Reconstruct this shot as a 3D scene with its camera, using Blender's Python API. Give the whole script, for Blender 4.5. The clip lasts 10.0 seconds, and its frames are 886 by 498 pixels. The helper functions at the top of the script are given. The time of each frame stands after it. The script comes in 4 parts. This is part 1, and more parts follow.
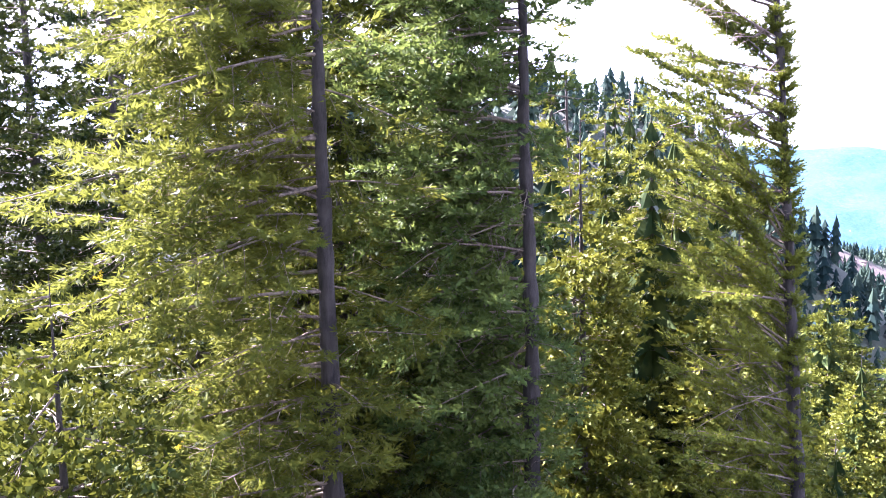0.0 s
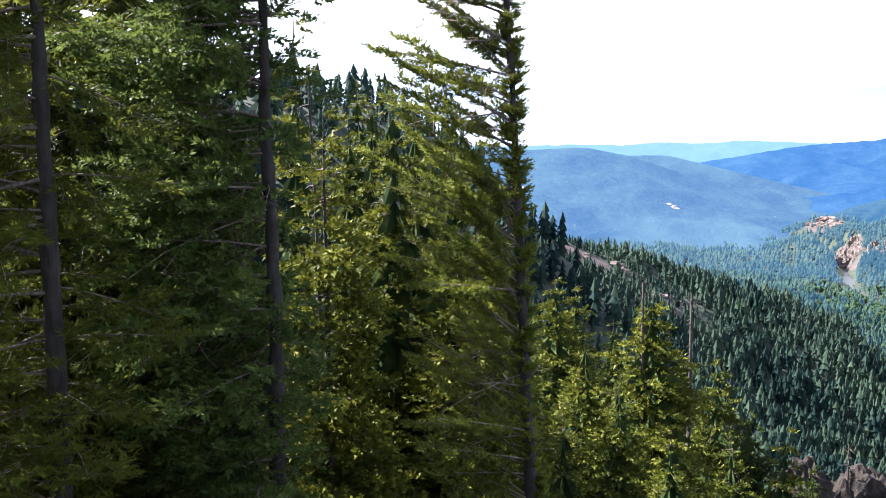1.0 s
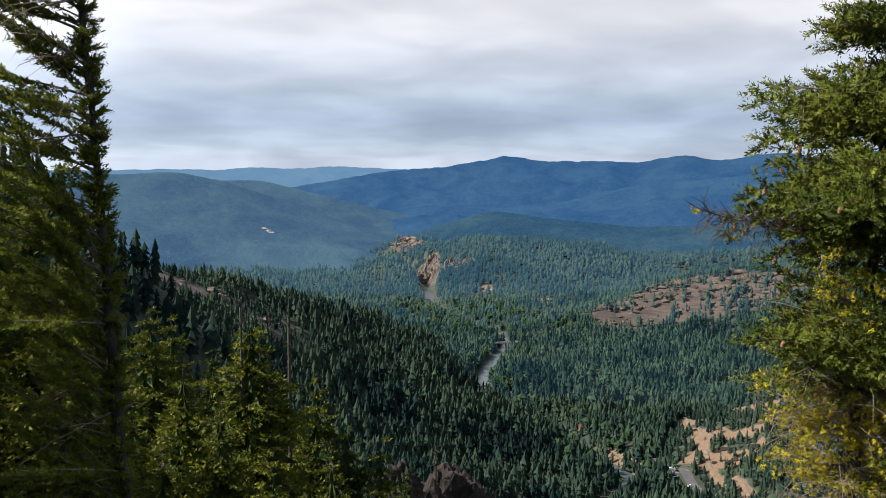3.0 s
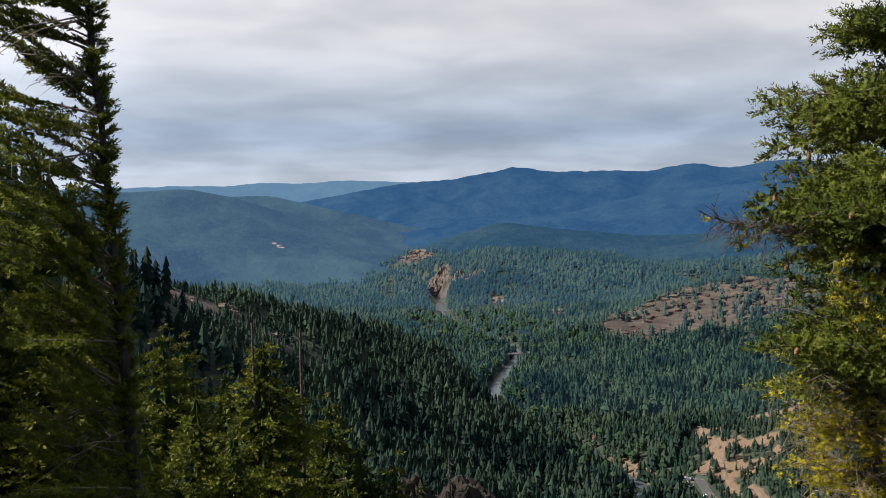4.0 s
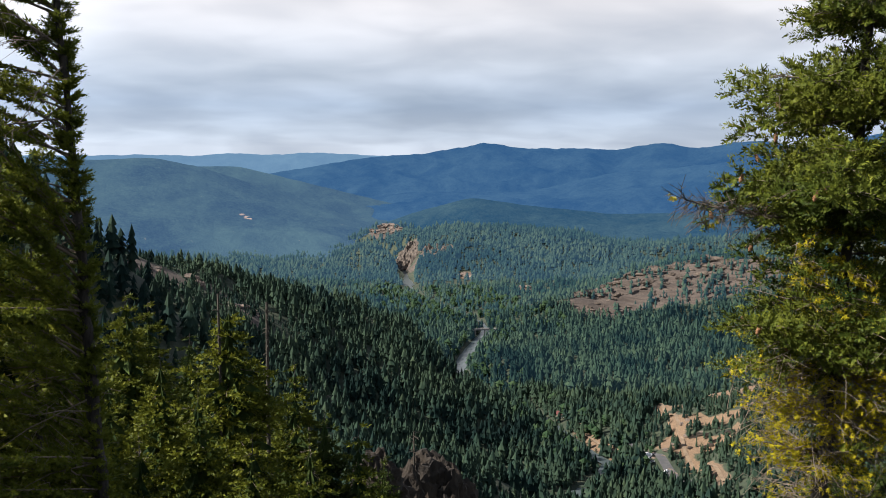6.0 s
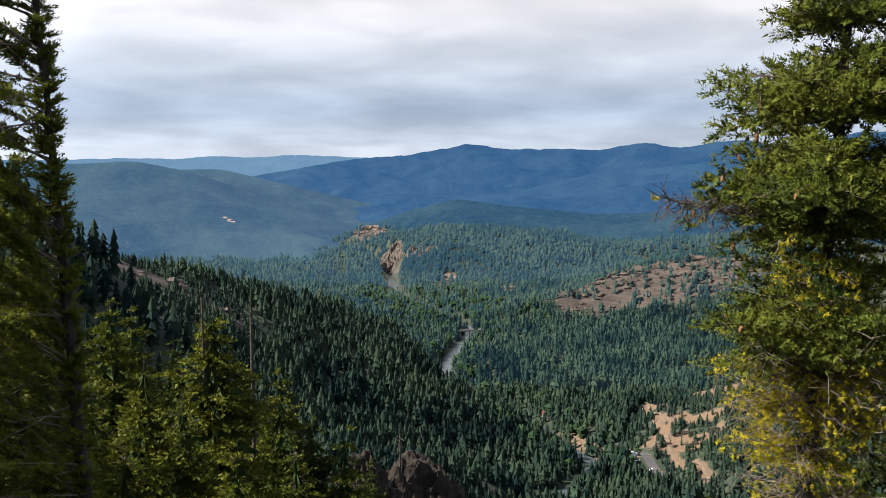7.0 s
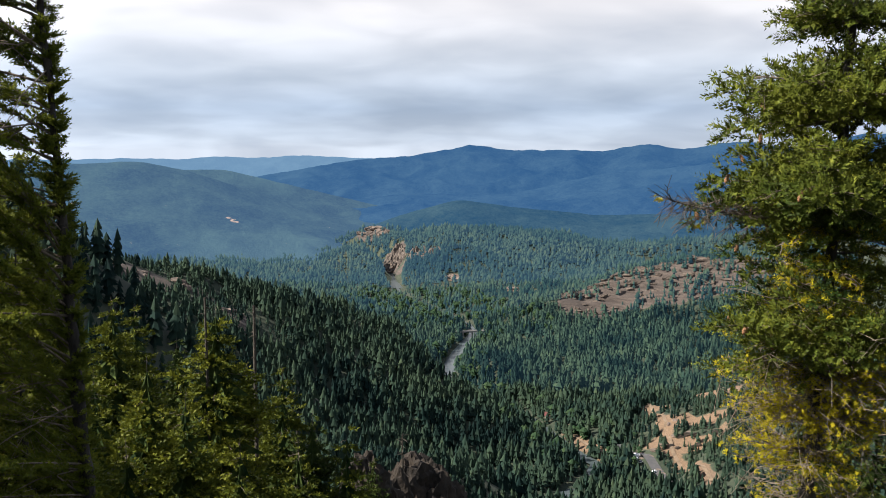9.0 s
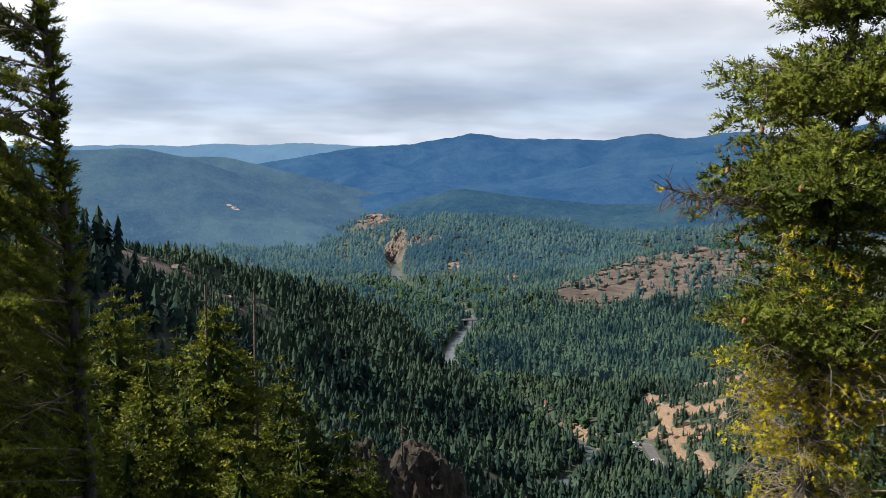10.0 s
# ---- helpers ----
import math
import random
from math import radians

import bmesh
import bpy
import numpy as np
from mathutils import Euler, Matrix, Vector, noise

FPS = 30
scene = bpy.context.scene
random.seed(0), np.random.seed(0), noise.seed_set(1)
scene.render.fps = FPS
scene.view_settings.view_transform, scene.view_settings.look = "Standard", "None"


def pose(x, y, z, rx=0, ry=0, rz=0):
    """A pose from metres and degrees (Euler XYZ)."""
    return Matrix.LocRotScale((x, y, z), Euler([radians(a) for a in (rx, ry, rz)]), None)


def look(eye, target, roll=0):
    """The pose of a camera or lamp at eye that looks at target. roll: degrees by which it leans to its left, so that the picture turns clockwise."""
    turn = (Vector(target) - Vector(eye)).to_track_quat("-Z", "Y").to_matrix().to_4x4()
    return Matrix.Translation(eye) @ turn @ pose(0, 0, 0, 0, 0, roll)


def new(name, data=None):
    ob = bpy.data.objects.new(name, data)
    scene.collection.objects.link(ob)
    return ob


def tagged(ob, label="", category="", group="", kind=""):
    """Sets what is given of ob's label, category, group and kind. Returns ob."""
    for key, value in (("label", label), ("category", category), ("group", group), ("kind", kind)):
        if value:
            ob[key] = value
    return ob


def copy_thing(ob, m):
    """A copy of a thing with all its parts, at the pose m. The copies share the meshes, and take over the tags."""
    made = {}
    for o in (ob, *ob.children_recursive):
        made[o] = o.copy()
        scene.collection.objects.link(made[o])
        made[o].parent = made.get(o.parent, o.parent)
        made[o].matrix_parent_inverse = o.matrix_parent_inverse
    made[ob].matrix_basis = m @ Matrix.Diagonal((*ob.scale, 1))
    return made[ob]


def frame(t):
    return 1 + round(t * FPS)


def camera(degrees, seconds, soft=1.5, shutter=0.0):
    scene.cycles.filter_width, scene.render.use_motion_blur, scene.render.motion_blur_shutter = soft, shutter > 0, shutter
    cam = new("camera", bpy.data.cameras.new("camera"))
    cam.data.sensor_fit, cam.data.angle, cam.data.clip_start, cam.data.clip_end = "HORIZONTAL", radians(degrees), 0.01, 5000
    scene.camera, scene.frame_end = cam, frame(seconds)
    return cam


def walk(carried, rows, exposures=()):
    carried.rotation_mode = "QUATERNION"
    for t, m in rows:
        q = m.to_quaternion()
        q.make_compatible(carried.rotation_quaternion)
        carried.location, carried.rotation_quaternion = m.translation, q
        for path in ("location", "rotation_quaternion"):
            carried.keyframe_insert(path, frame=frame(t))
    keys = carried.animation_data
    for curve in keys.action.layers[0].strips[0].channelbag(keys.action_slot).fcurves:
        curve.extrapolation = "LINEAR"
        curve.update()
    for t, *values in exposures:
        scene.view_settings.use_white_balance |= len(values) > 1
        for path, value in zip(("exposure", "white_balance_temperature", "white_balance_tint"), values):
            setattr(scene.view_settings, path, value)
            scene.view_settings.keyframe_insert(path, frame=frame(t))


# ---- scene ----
FOV = 50.82
cam = camera(FOV, 10.0, soft=0.95)
EYE = Vector((0.0, 0.0, 1.6))


def aim(az, el, roll):
    """Pose of the hand-held camera: heading, tilt and lean in degrees; it swings on a short arm."""
    a, e = radians(az), radians(el)
    eye = EYE + Vector((0.10 * math.sin(a), 0.10 * (math.cos(a) - 1), 0))
    return look(eye, eye + Vector((math.sin(a) * math.cos(e), math.cos(a) * math.cos(e), math.sin(e))), roll)


PATH = [
    (0.0, -42.60, -6.24, -1.60), (0.5, -35.66, -6.55, -1.20), (1.0, -26.97, -6.78, -0.40), (1.5, -19.95, -6.14, -0.71),
    (2.0, -12.81, -6.87, -0.45), (2.5, -6.67, -6.63, -0.21), (3.0, -2.41, -5.32, 0.13), (3.2, -2.83, -5.03, -0.12),
    (4.3, -3.42, -4.52, -1.45), (4.5, -4.05, -5.14, -1.72), (5.0, -3.08, -5.90, -1.42), (5.5, -2.19, -6.42, -0.54),
    (5.7, -1.51, -6.22, 0.14), (7.0, -0.12, -6.04, -0.05), (7.5, 0.00, -6.20, 0.00), (8.0, -0.25, -6.11, -0.13),
    (8.5, -0.31, -6.14, 0.01), (9.0, -0.31, -5.99, 0.08), (9.5, -0.44, -6.45, 0.26), (10.0, -0.34, -6.70, 0.39),
]
walk(cam, [(t, aim(a, e, r)) for t, a, e, r in PATH],
     exposures=[(0.0, 4.25, 5550, 43), (0.5, 3.62, 5600, 36), (1.0, 2.70, 5700, 23), (1.5, 2.05, 5650, 20), (2.0, 1.55, 5950, 17), (3.0, 1.20, 6150, 14),
                (4.5, 0.90, 6250, 14), (5.0, 1.14, 6250, 14), (5.5, 1.22, 6250, 14), (7.0, 1.30, 6300, 14), (10.0, 1.35, 6300, 14)])

# ---- world and sun ----
SUN_AZ, SUN_EL = -96.0, 42.0
world = bpy.data.worlds.new("world")
scene.world = world
world.use_nodes = True


def wire(tree, a, out, b, inp):
    tree.links.new(a.outputs[out], b.inputs[inp])


def node(tree, kind, **values):
    n = tree.nodes.new(kind)
    for key, value in values.items():
        n.inputs[key.replace("_", " ")].default_value = value
    return n


def math_node(tree, op, a, b=None, clamp=False):
    n = tree.nodes.new("ShaderNodeMath")
    n.operation, n.use_clamp = op, clamp
    for i, v in enumerate((a, b)):
        if v is None:
            continue
        if isinstance(v, (int, float)):
            n.inputs[i].default_value = v
        else:
            tree.links.new(v, n.inputs[i])
    return n.outputs[0]


def ramp(tree, fac, stops):
    n = tree.nodes.new("ShaderNodeValToRGB")
    while len(n.color_ramp.elements) < len(stops):
        n.color_ramp.elements.new(0.5)
    for e, (p, c) in zip(n.color_ramp.elements, stops):
        e.position = p
        e.color = (c, c, c, 1) if isinstance(c, (int, float)) else (*c, 1)
    tree.links.new(fac, n.inputs[0])
    return n.outputs[0]


def mix_color(tree, fac, a, b, blend="MIX"):
    n = tree.nodes.new("ShaderNodeMix")
    n.data_type, n.blend_type = "RGBA", blend
    for i, v in ((0, fac), (6, a), (7, b)):
        if isinstance(v, (int, float)):
            n.inputs[i].default_value = v
        elif isinstance(v, tuple):
            n.inputs[i].default_value = (*v, 1)
        else:
            tree.links.new(v, n.inputs[i])
    return n.outputs[2]


def make_sky():
    """Blue sky behind a broken layer of stratus, drawn on a flat layer overhead."""
    t = world.node_tree
    t.nodes.clear()
    out, bg = t.nodes.new("ShaderNodeOutputWorld"), t.nodes.new("ShaderNodeBackground")
    sky = t.nodes.new("ShaderNodeTexSky")
    sky.sky_type, sky.sun_disc = "NISHITA", False
    sky.sun_elevation, sky.sun_rotation = radians(SUN_EL), radians(SUN_AZ)
    co = t.nodes.new("ShaderNodeTexCoord")
    xyz = t.nodes.new("ShaderNodeSeparateXYZ")
    wire(t, co, "Generated", xyz, 0)
    # the cloud layer is level, so its lumps crowd together towards the horizon
    high = math_node(t, "ADD", math_node(t, "MAXIMUM", xyz.outputs[2], 0.0), 0.17)
    flat = t.nodes.new("ShaderNodeCombineXYZ")
    t.links.new(math_node(t, "DIVIDE", xyz.outputs[0], high), flat.inputs[0])
    t.links.new(math_node(t, "DIVIDE", xyz.outputs[1], high), flat.inputs[1])
    big = node(t, "ShaderNodeTexNoise", Scale=1.15, Detail=3.0, Roughness=0.42, Distortion=0.3)
    small = node(t, "ShaderNodeTexNoise", Scale=3.0, Detail=3.0, Roughness=0.45, Distortion=0.5)
    wire(t, flat, 0, big, "Vector")
    wire(t, flat, 0, small, "Vector")
    mixed = math_node(t, "ADD", math_node(t, "MULTIPLY", big.outputs[0], 0.74), math_node(t, "MULTIPLY", small.outputs[0], 0.26))
    shade = ramp(t, mixed, [(0.34, (0.78, 0.81, 0.85)), (0.48, (0.94, 0.95, 0.96)), (0.62, (1.12, 1.12, 1.11))])
    # a darker, bluer belt of cloud lies low over the hills, with a paler gap beneath it
    belt = ramp(t, xyz.outputs[2], [(0.0, (0.78, 0.86, 0.94)), (0.014, (0.70, 0.80, 0.90)), (0.045, (0.55, 0.67, 0.81)), (0.085, (0.76, 0.84, 0.92)), (0.15, (1.04, 1.03, 1.02)), (0.3, (0.88, 0.88, 0.89)), (0.55, (0.30, 0.36, 0.46))])
    cloud = mix_color(t, 1.0, shade, belt, "MULTIPLY")
    glow = t.nodes.new("ShaderNodeVectorMath")
    glow.operation = "DOT_PRODUCT"
    wire(t, co, "Generated", glow, 0)
    a = radians(SUN_AZ)
    glow.inputs[1].default_value = (math.sin(a) * math.cos(radians(SUN_EL)), math.cos(a) * math.cos(radians(SUN_EL)), math.sin(radians(SUN_EL)))
    near_sun = ramp(t, glow.outputs["Value"], [(0.02, 0.94), (0.22, 1.04), (0.42, 1.34), (0.9, 2.0)])
    cloud = mix_color(t, 1.0, cloud, near_sun, "MULTIPLY")
    blue = mix_color(t, 1.0, sky.outputs[0], (0.075, 0.075, 0.075), "MULTIPLY")
    cover = ramp(t, big.outputs[0], [(0.30, 0.86), (0.60, 1.0)])
    t.links.new(mix_color(t, cover, blue, cloud), bg.inputs[0])
    bg.inputs[1].default_value = 0.38
    wire(t, bg, 0, out, 0)


make_sky()
sun_data = bpy.data.lights.new("sun", "SUN")
sun_data.energy, sun_data.angle, sun_data.color = 5.0, radians(0.6), (1.0, 0.93, 0.80)
sun_ob = new("sun", sun_data)
sun_ob.matrix_world = look((0, 0, 60), (-math.sin(radians(SUN_AZ)) * math.cos(radians(SUN_EL)), -math.cos(radians(SUN_AZ)) * math.cos(radians(SUN_EL)), 60 - math.sin(radians(SUN_EL))))


# ---- materials ----
def material(name):
    m = bpy.data.materials.new(name)
    m.use_nodes = True
    t = m.node_tree
    return m, t, t.nodes["Principled BSDF"]


def coords(t, scale=1.0):
    co, mp = t.nodes.new("ShaderNodeTexCoord"), t.nodes.new("ShaderNodeMapping")
    wire(t, co, "Object", mp, 0)
    mp.inputs["Scale"].default_value = (scale,) * 3 if isinstance(scale, float) else scale
    return mp.outputs[0]


def noise_out(t, vec, scale, detail=5.0, rough=0.6, dist=0.0):
    n = node(t, "ShaderNodeTexNoise", Scale=scale, Detail=detail, Roughness=rough, Distortion=dist)
    t.links.new(vec, n.inputs["Vector"])
    return n.outputs[0]


def bump(t, p, height, strength, distance):
    n = node(t, "ShaderNodeBump", Strength=strength, Distance=distance)
    t.links.new(height, n.inputs["Height"])
    wire(t, n, 0, p, "Normal")


def needles_material(name, dark, mid, light, glow=0.35, rough=0.55, own_share=0.45, haze_glow=None, clump=7.0, tone_shade_scale=0.9):
    """Needles: every sprig has its own tone, and light shines through."""
    m, t, p = material(name)
    geo = t.nodes.new("ShaderNodeNewGeometry")
    tuft = noise_out(t, coords(t), clump, 2.0)
    tone = math_node(t, "ADD", math_node(t, "MULTIPLY", geo.outputs["Random Per Island"], own_share), math_node(t, "MULTIPLY", ramp(t, tuft, [(0.3, 0.0), (0.7, 1.0)]), 1 - own_share))
    own = ramp(t, tone, [(0.0, dark), (0.55, mid), (1.0, light)])
    patch = noise_out(t, coords(t), tone_shade_scale, 3.0)
    col = mix_color(t, ramp(t, patch, [(0.38, 0.0), (0.66, 0.55)]), own, light)
    # whole forests: broad dark patches painted for shade of clouds and relief
    if tone_shade_scale < 0.1:
        col = mix_color(t, ramp(t, patch, [(0.34, 0.75), (0.50, 0.0)]), col, dark)
    t.links.new(col, p.inputs["Base Color"])
    p.inputs["Roughness"].default_value = rough
    p.inputs["Specular IOR Level"].default_value = 0.06
    # haze of distance painted onto the needles as emission
    if haze_glow:
        p.inputs["Emission Color"].default_value, p.inputs["Emission Strength"].default_value = (*haze_glow, 1), 1.0
    tr, mx = t.nodes.new("ShaderNodeBsdfTranslucent"), t.nodes.new("ShaderNodeMixShader")
    t.links.new(mix_color(t, 0.5, col, light), tr.inputs[0])
    mx.inputs[0].default_value = glow
    wire(t, p, 0, mx, 1)
    wire(t, tr, 0, mx, 2)
    wire(t, mx, 0, t.nodes["Material Output"], 0)
    return m


def bark_material(name, dark, light, scale=9.0):
    m, t, p = material(name)
    v = coords(t, (scale, scale, scale * 0.22))
    n1, n2 = noise_out(t, v, 1.6, 8.0, 0.7, 0.4), noise_out(t, coords(t), 2.2, 3.0)
    col = mix_color(t, ramp(t, n1, [(0.35, 0.0), (0.65, 1.0)]), dark, light)
    t.links.new(mix_color(t, ramp(t, n2, [(0.45, 0.0), (0.7, 0.6)]), col, tuple(c * 1.5 for c in light)), p.inputs["Base Color"])
    p.inputs["Roughness"].default_value = 0.92
    bump(t, p, n1, 0.9, 0.03)
    return m


def plain_material(name, a, b, scale, rough=0.9, relief=0.3, depth=0.02, metal=0.0):
    m, t, p = material(name)
    n1, n2 = noise_out(t, coords(t), scale, 6.0), noise_out(t, coords(t), scale * 7, 4.0)
    s = math_node(t, "ADD", math_node(t, "MULTIPLY", n1, 0.65), math_node(t, "MULTIPLY", n2, 0.35))
    t.links.new(mix_color(t, ramp(t, s, [(0.36, 0.0), (0.64, 1.0)]), a, b), p.inputs["Base Color"])
    p.inputs["Roughness"].default_value, p.inputs["Metallic"].default_value = rough, metal
    bump(t, p, s, relief, depth)
    return m


M_NEEDLE_DARK = needles_material("fir_needles", (0.0112, 0.0288, 0.0112), (0.0400, 0.0778, 0.0190), (0.1387, 0.1776, 0.0355), 0.32)
M_NEEDLE_GOLD = needles_material("golden_needles", (0.0140, 0.0308, 0.0075), (0.0466, 0.0690, 0.0113), (0.1445, 0.1538, 0.0205), 0.45)
M_NEEDLE_MID = needles_material("green_needles", (0.0110, 0.0263, 0.0060), (0.0511, 0.0834, 0.0128), (0.2042, 0.2170, 0.0273), 0.36)
M_NEEDLE_FRESH = needles_material("fresh_needles", (0.0034, 0.0096, 0.0029), (0.0192, 0.0384, 0.0060), (0.1536, 0.1651, 0.0192), 0.08, 0.55, 0.15)
# shaded, middle and sunlit copies of one fir; pale tufts paint lit tips
M_FIR_SHADE_TONE = needles_material("shade_tone_fir_boughs", (0.0024, 0.0071, 0.0031), (0.0110, 0.0236, 0.0063), (0.0747, 0.0927, 0.0157), 0.12, 0.55, 0.3, None, 2.2)
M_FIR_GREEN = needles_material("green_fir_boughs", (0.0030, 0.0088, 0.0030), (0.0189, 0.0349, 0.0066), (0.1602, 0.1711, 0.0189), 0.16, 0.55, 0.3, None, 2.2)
M_FIR_SUN_TONE = needles_material("sun_tone_fir_boughs", (0.0048, 0.0125, 0.0028), (0.0318, 0.0513, 0.0069), (0.1870, 0.1905, 0.0207), 0.20, 0.55, 0.3, None, 2.2)
M_CROWN_SHADE = needles_material("crown_shade_needles", (0.0045, 0.0121, 0.0056), (0.0156, 0.0333, 0.0100), (0.0666, 0.0866, 0.0199), 0.08, 0.8, 0.4, None, 2.0)
# forest colours pushed bluer: middle-distance haze put into the base colour
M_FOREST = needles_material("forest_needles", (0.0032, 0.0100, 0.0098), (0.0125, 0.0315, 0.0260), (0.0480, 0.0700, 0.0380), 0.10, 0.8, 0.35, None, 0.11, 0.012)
# the next three glow faintly blue: painted haze, stronger with distance
M_FOREST_FAR = needles_material("far_forest_haze_glow", (0.0040, 0.0129, 0.0119), (0.0139, 0.0347, 0.0277), (0.0515, 0.0772, 0.0416), 0.10, 0.9, 0.35, (0.0015, 0.0045, 0.0075), 0.09, 0.009)
M_BACK_NEAR = needles_material("distant_needles_haze_glow", (0.005, 0.016, 0.012), (0.013, 0.033, 0.022), (0.048, 0.066, 0.030), 0.1, 0.9, 0.4, (0.006, 0.015, 0.024), 0.07, 0.008)
M_BACK_FAR = needles_material("far_needles_haze_glow", (0.005, 0.015, 0.011), (0.012, 0.028, 0.018), (0.043, 0.058, 0.027), 0.1, 0.9, 0.4, (0.011, 0.027, 0.044), 0.05, 0.006)
M_LEAF = needles_material("broad_leaves", (0.010, 0.027, 0.013), (0.021, 0.045, 0.020), (0.042, 0.068, 0.029), 0.2, 0.7, 0.4, None, 0.2, 0.05)
M_LICHEN = needles_material("wolf_lichen", (0.1480, 0.1406, 0.0089), (0.3108, 0.2738, 0.0133), (0.4440, 0.3700, 0.0222), 0.3, 0.9)
M_BARK = bark_material("grey_brown_bark", (0.0080, 0.0062, 0.0053), (0.0422, 0.0364, 0.0320))
M_TWIG = bark_material("dry_twigs", (0.0370, 0.0281, 0.0207), (0.1998, 0.1591, 0.1221), 14.0)
M_SNAG = bark_material("weathered_snag", (0.012, 0.010, 0.008), (0.050, 0.042, 0.030), 7.0)


def ground_material():
    """Dry grass and needle litter close by, forest floor, bare tan soil and rock where it is steep."""
    m, t, p = material("hillside")
    v = coords(t)
    fine, mid = noise_out(t, v, 1.1, 8.0, 0.7), noise_out(t, v, 0.06, 7.0, 0.65, 0.5)
    soil = mix_color(t, ramp(t, fine, [(0.35, 0.0), (0.66, 1.0)]), (0.033, 0.026, 0.022), (0.102, 0.078, 0.062))
    strata = noise_out(t, coords(t, (0.035, 0.035, 0.30)), 1.0, 6.0, 0.65, 0.8)
    soil = mix_color(t, ramp(t, strata, [(0.40, 0.85), (0.56, 0.0)]), soil, (0.0338, 0.0255, 0.0210))
    floor = mix_color(t, ramp(t, mid, [(0.4, 0.0), (0.62, 1.0)]), (0.0120, 0.0210, 0.0105), (0.0338, 0.0435, 0.0225))
    bare = t.nodes.new("ShaderNodeAttribute")
    bare.attribute_name = "bare_soil"
    edge = math_node(t, "ADD", bare.outputs["Fac"], math_node(t, "MULTIPLY", math_node(t, "SUBTRACT", mid, 0.5), 1.2))
    tan = t.nodes.new("ShaderNodeAttribute")
    tan.attribute_name = "tan_soil"
    soil = mix_color(t, tan.outputs["Fac"], soil, mix_color(t, ramp(t, fine, [(0.35, 0.0), (0.66, 1.0)]), (0.066, 0.042, 0.024), (0.180, 0.117, 0.068)))
    col = mix_color(t, ramp(t, edge, [(0.40, 0.0), (0.60, 1.0)]), floor, soil)
    t.links.new(col, p.inputs["Base Color"])
    p.inputs["Roughness"].default_value = 0.95
    bump(t, p, math_node(t, "ADD", fine, math_node(t, "MULTIPLY", mid, 3.0)), 0.7, 0.25)
    return m


M_GROUND = ground_material()


# ---- the lie of the land ----
def polar(az, r, z=0.0):
    return (r * math.sin(radians(az)), r * math.cos(radians(az)), z)


RIVER_Z = -268.0
RIVER = [polar(*p) for p in ((-24, 2900), (-9, 2450), (-5.2, 2200), (-3.75, 2080), (-3.3, 1980), (-3.2, 1850), (-2.7, 1720), (-0.6, 1560), (1.3, 1450), (1.8, 1375), (1.35, 1315), (0.6, 1225), (-0.05, 1130), (-0.4, 1075), (0.9, 1020), (4.6, 950), (6.9, 862), (8.3, 818), (9.4, 797), (9.0, 768), (7.9, 732), (6.6, 706), (3.0, 640), (-6, 630), (-20, 620))]
# each ridge: its crest as heading, distance, height; the fall of its flanks
RIDGES = [
    ([(180, 160, 40), (-140, 50, 12), (0, 0.5, 0.4)], 0.62, 3.0),
    ([(-85, 100, 4), (-50, 180, 8), (-38, 250, 13), (-31, 300, 12), (-27, 320, 0), (-25, 325, -25), (-22.5, 330, -42), (-20.6, 330, -54), (-19.6, 330, -78), (-18.5, 330, -98), (-12, 420, -136), (-6, 520, -172), (1, 640, -226)], 0.80, 14.0),
    ([(-60, 700, -20), (-30, 830, -58), (-20.5, 860, -92), (-15.5, 905, -116), (-9.8, 950, -150), (-4.7, 1020, -182), (-2.6, 1060, -208)], 0.46, 22.0),
    ([(-3.2, 2165, -196), (-1.5, 2150, -186), (0.6, 2110, -176), (5.8, 2100, -183), (10.9, 2150, -220), (22, 2400, -190)], 0.42, 40.0),
    ([(5.6, 1430, -238), (7.9, 1500, -222), (10.9, 1540, -194), (14, 1560, -174), (17.2, 1560, -166), (24, 1500, -160), (40, 1300, -120)], 0.62, 16.0),
    ([(40, 700, -120), (26, 800, -168), (18.5, 850, -203), (16.0, 860, -216), (14.1, 885, -231), (12.5, 900, -245)], 0.42, 12.0),
]
RIDGES.append(([(-5.6, 2330, -205), (-4.4, 2340, -190), (-3.5, 2330, -198)], 0.5, 12.0))
RIDGES.append(([(-9, 30, -20), (-4, 55, -23), (-2, 74, -27.5), (0, 96, -44)], 0.85, 3.0))
RIDGES = [([polar(*p) for p in pts], s, w) for pts, s, w in RIDGES]


def along(pts, x, y):
    """Distance from a polyline, and its height at the nearest place."""
    best, high = np.full(x.shape, 1e9), np.zeros(x.shape)
    for a, b in zip(pts, pts[1:]):
        dx, dy = b[0] - a[0], b[1] - a[1]
        s = np.clip(((x - a[0]) * dx + (y - a[1]) * dy) / (dx * dx + dy * dy), 0, 1)
        d = np.hypot(x - a[0] - s * dx, y - a[1] - s * dy)
        z = a[2] + s * (b[2] - a[2])
        near = d < best
        best, high = np.where(near, d, best), np.where(near, z, high)
    return best, high


def inside(xy, centre, rx, ry, turn=0.0):
    """How far places lie within an ellipse: below 1 inside."""
    c = polar(*centre)
    dx, dy = xy[:, 0] - c[0], xy[:, 1] - c[1]
    t = radians(turn)
    u, w = dx * math.cos(t) + dy * math.sin(t), -dx * math.sin(t) + dy * math.cos(t)
    return (u / rx) ** 2 + (w / ry) ** 2


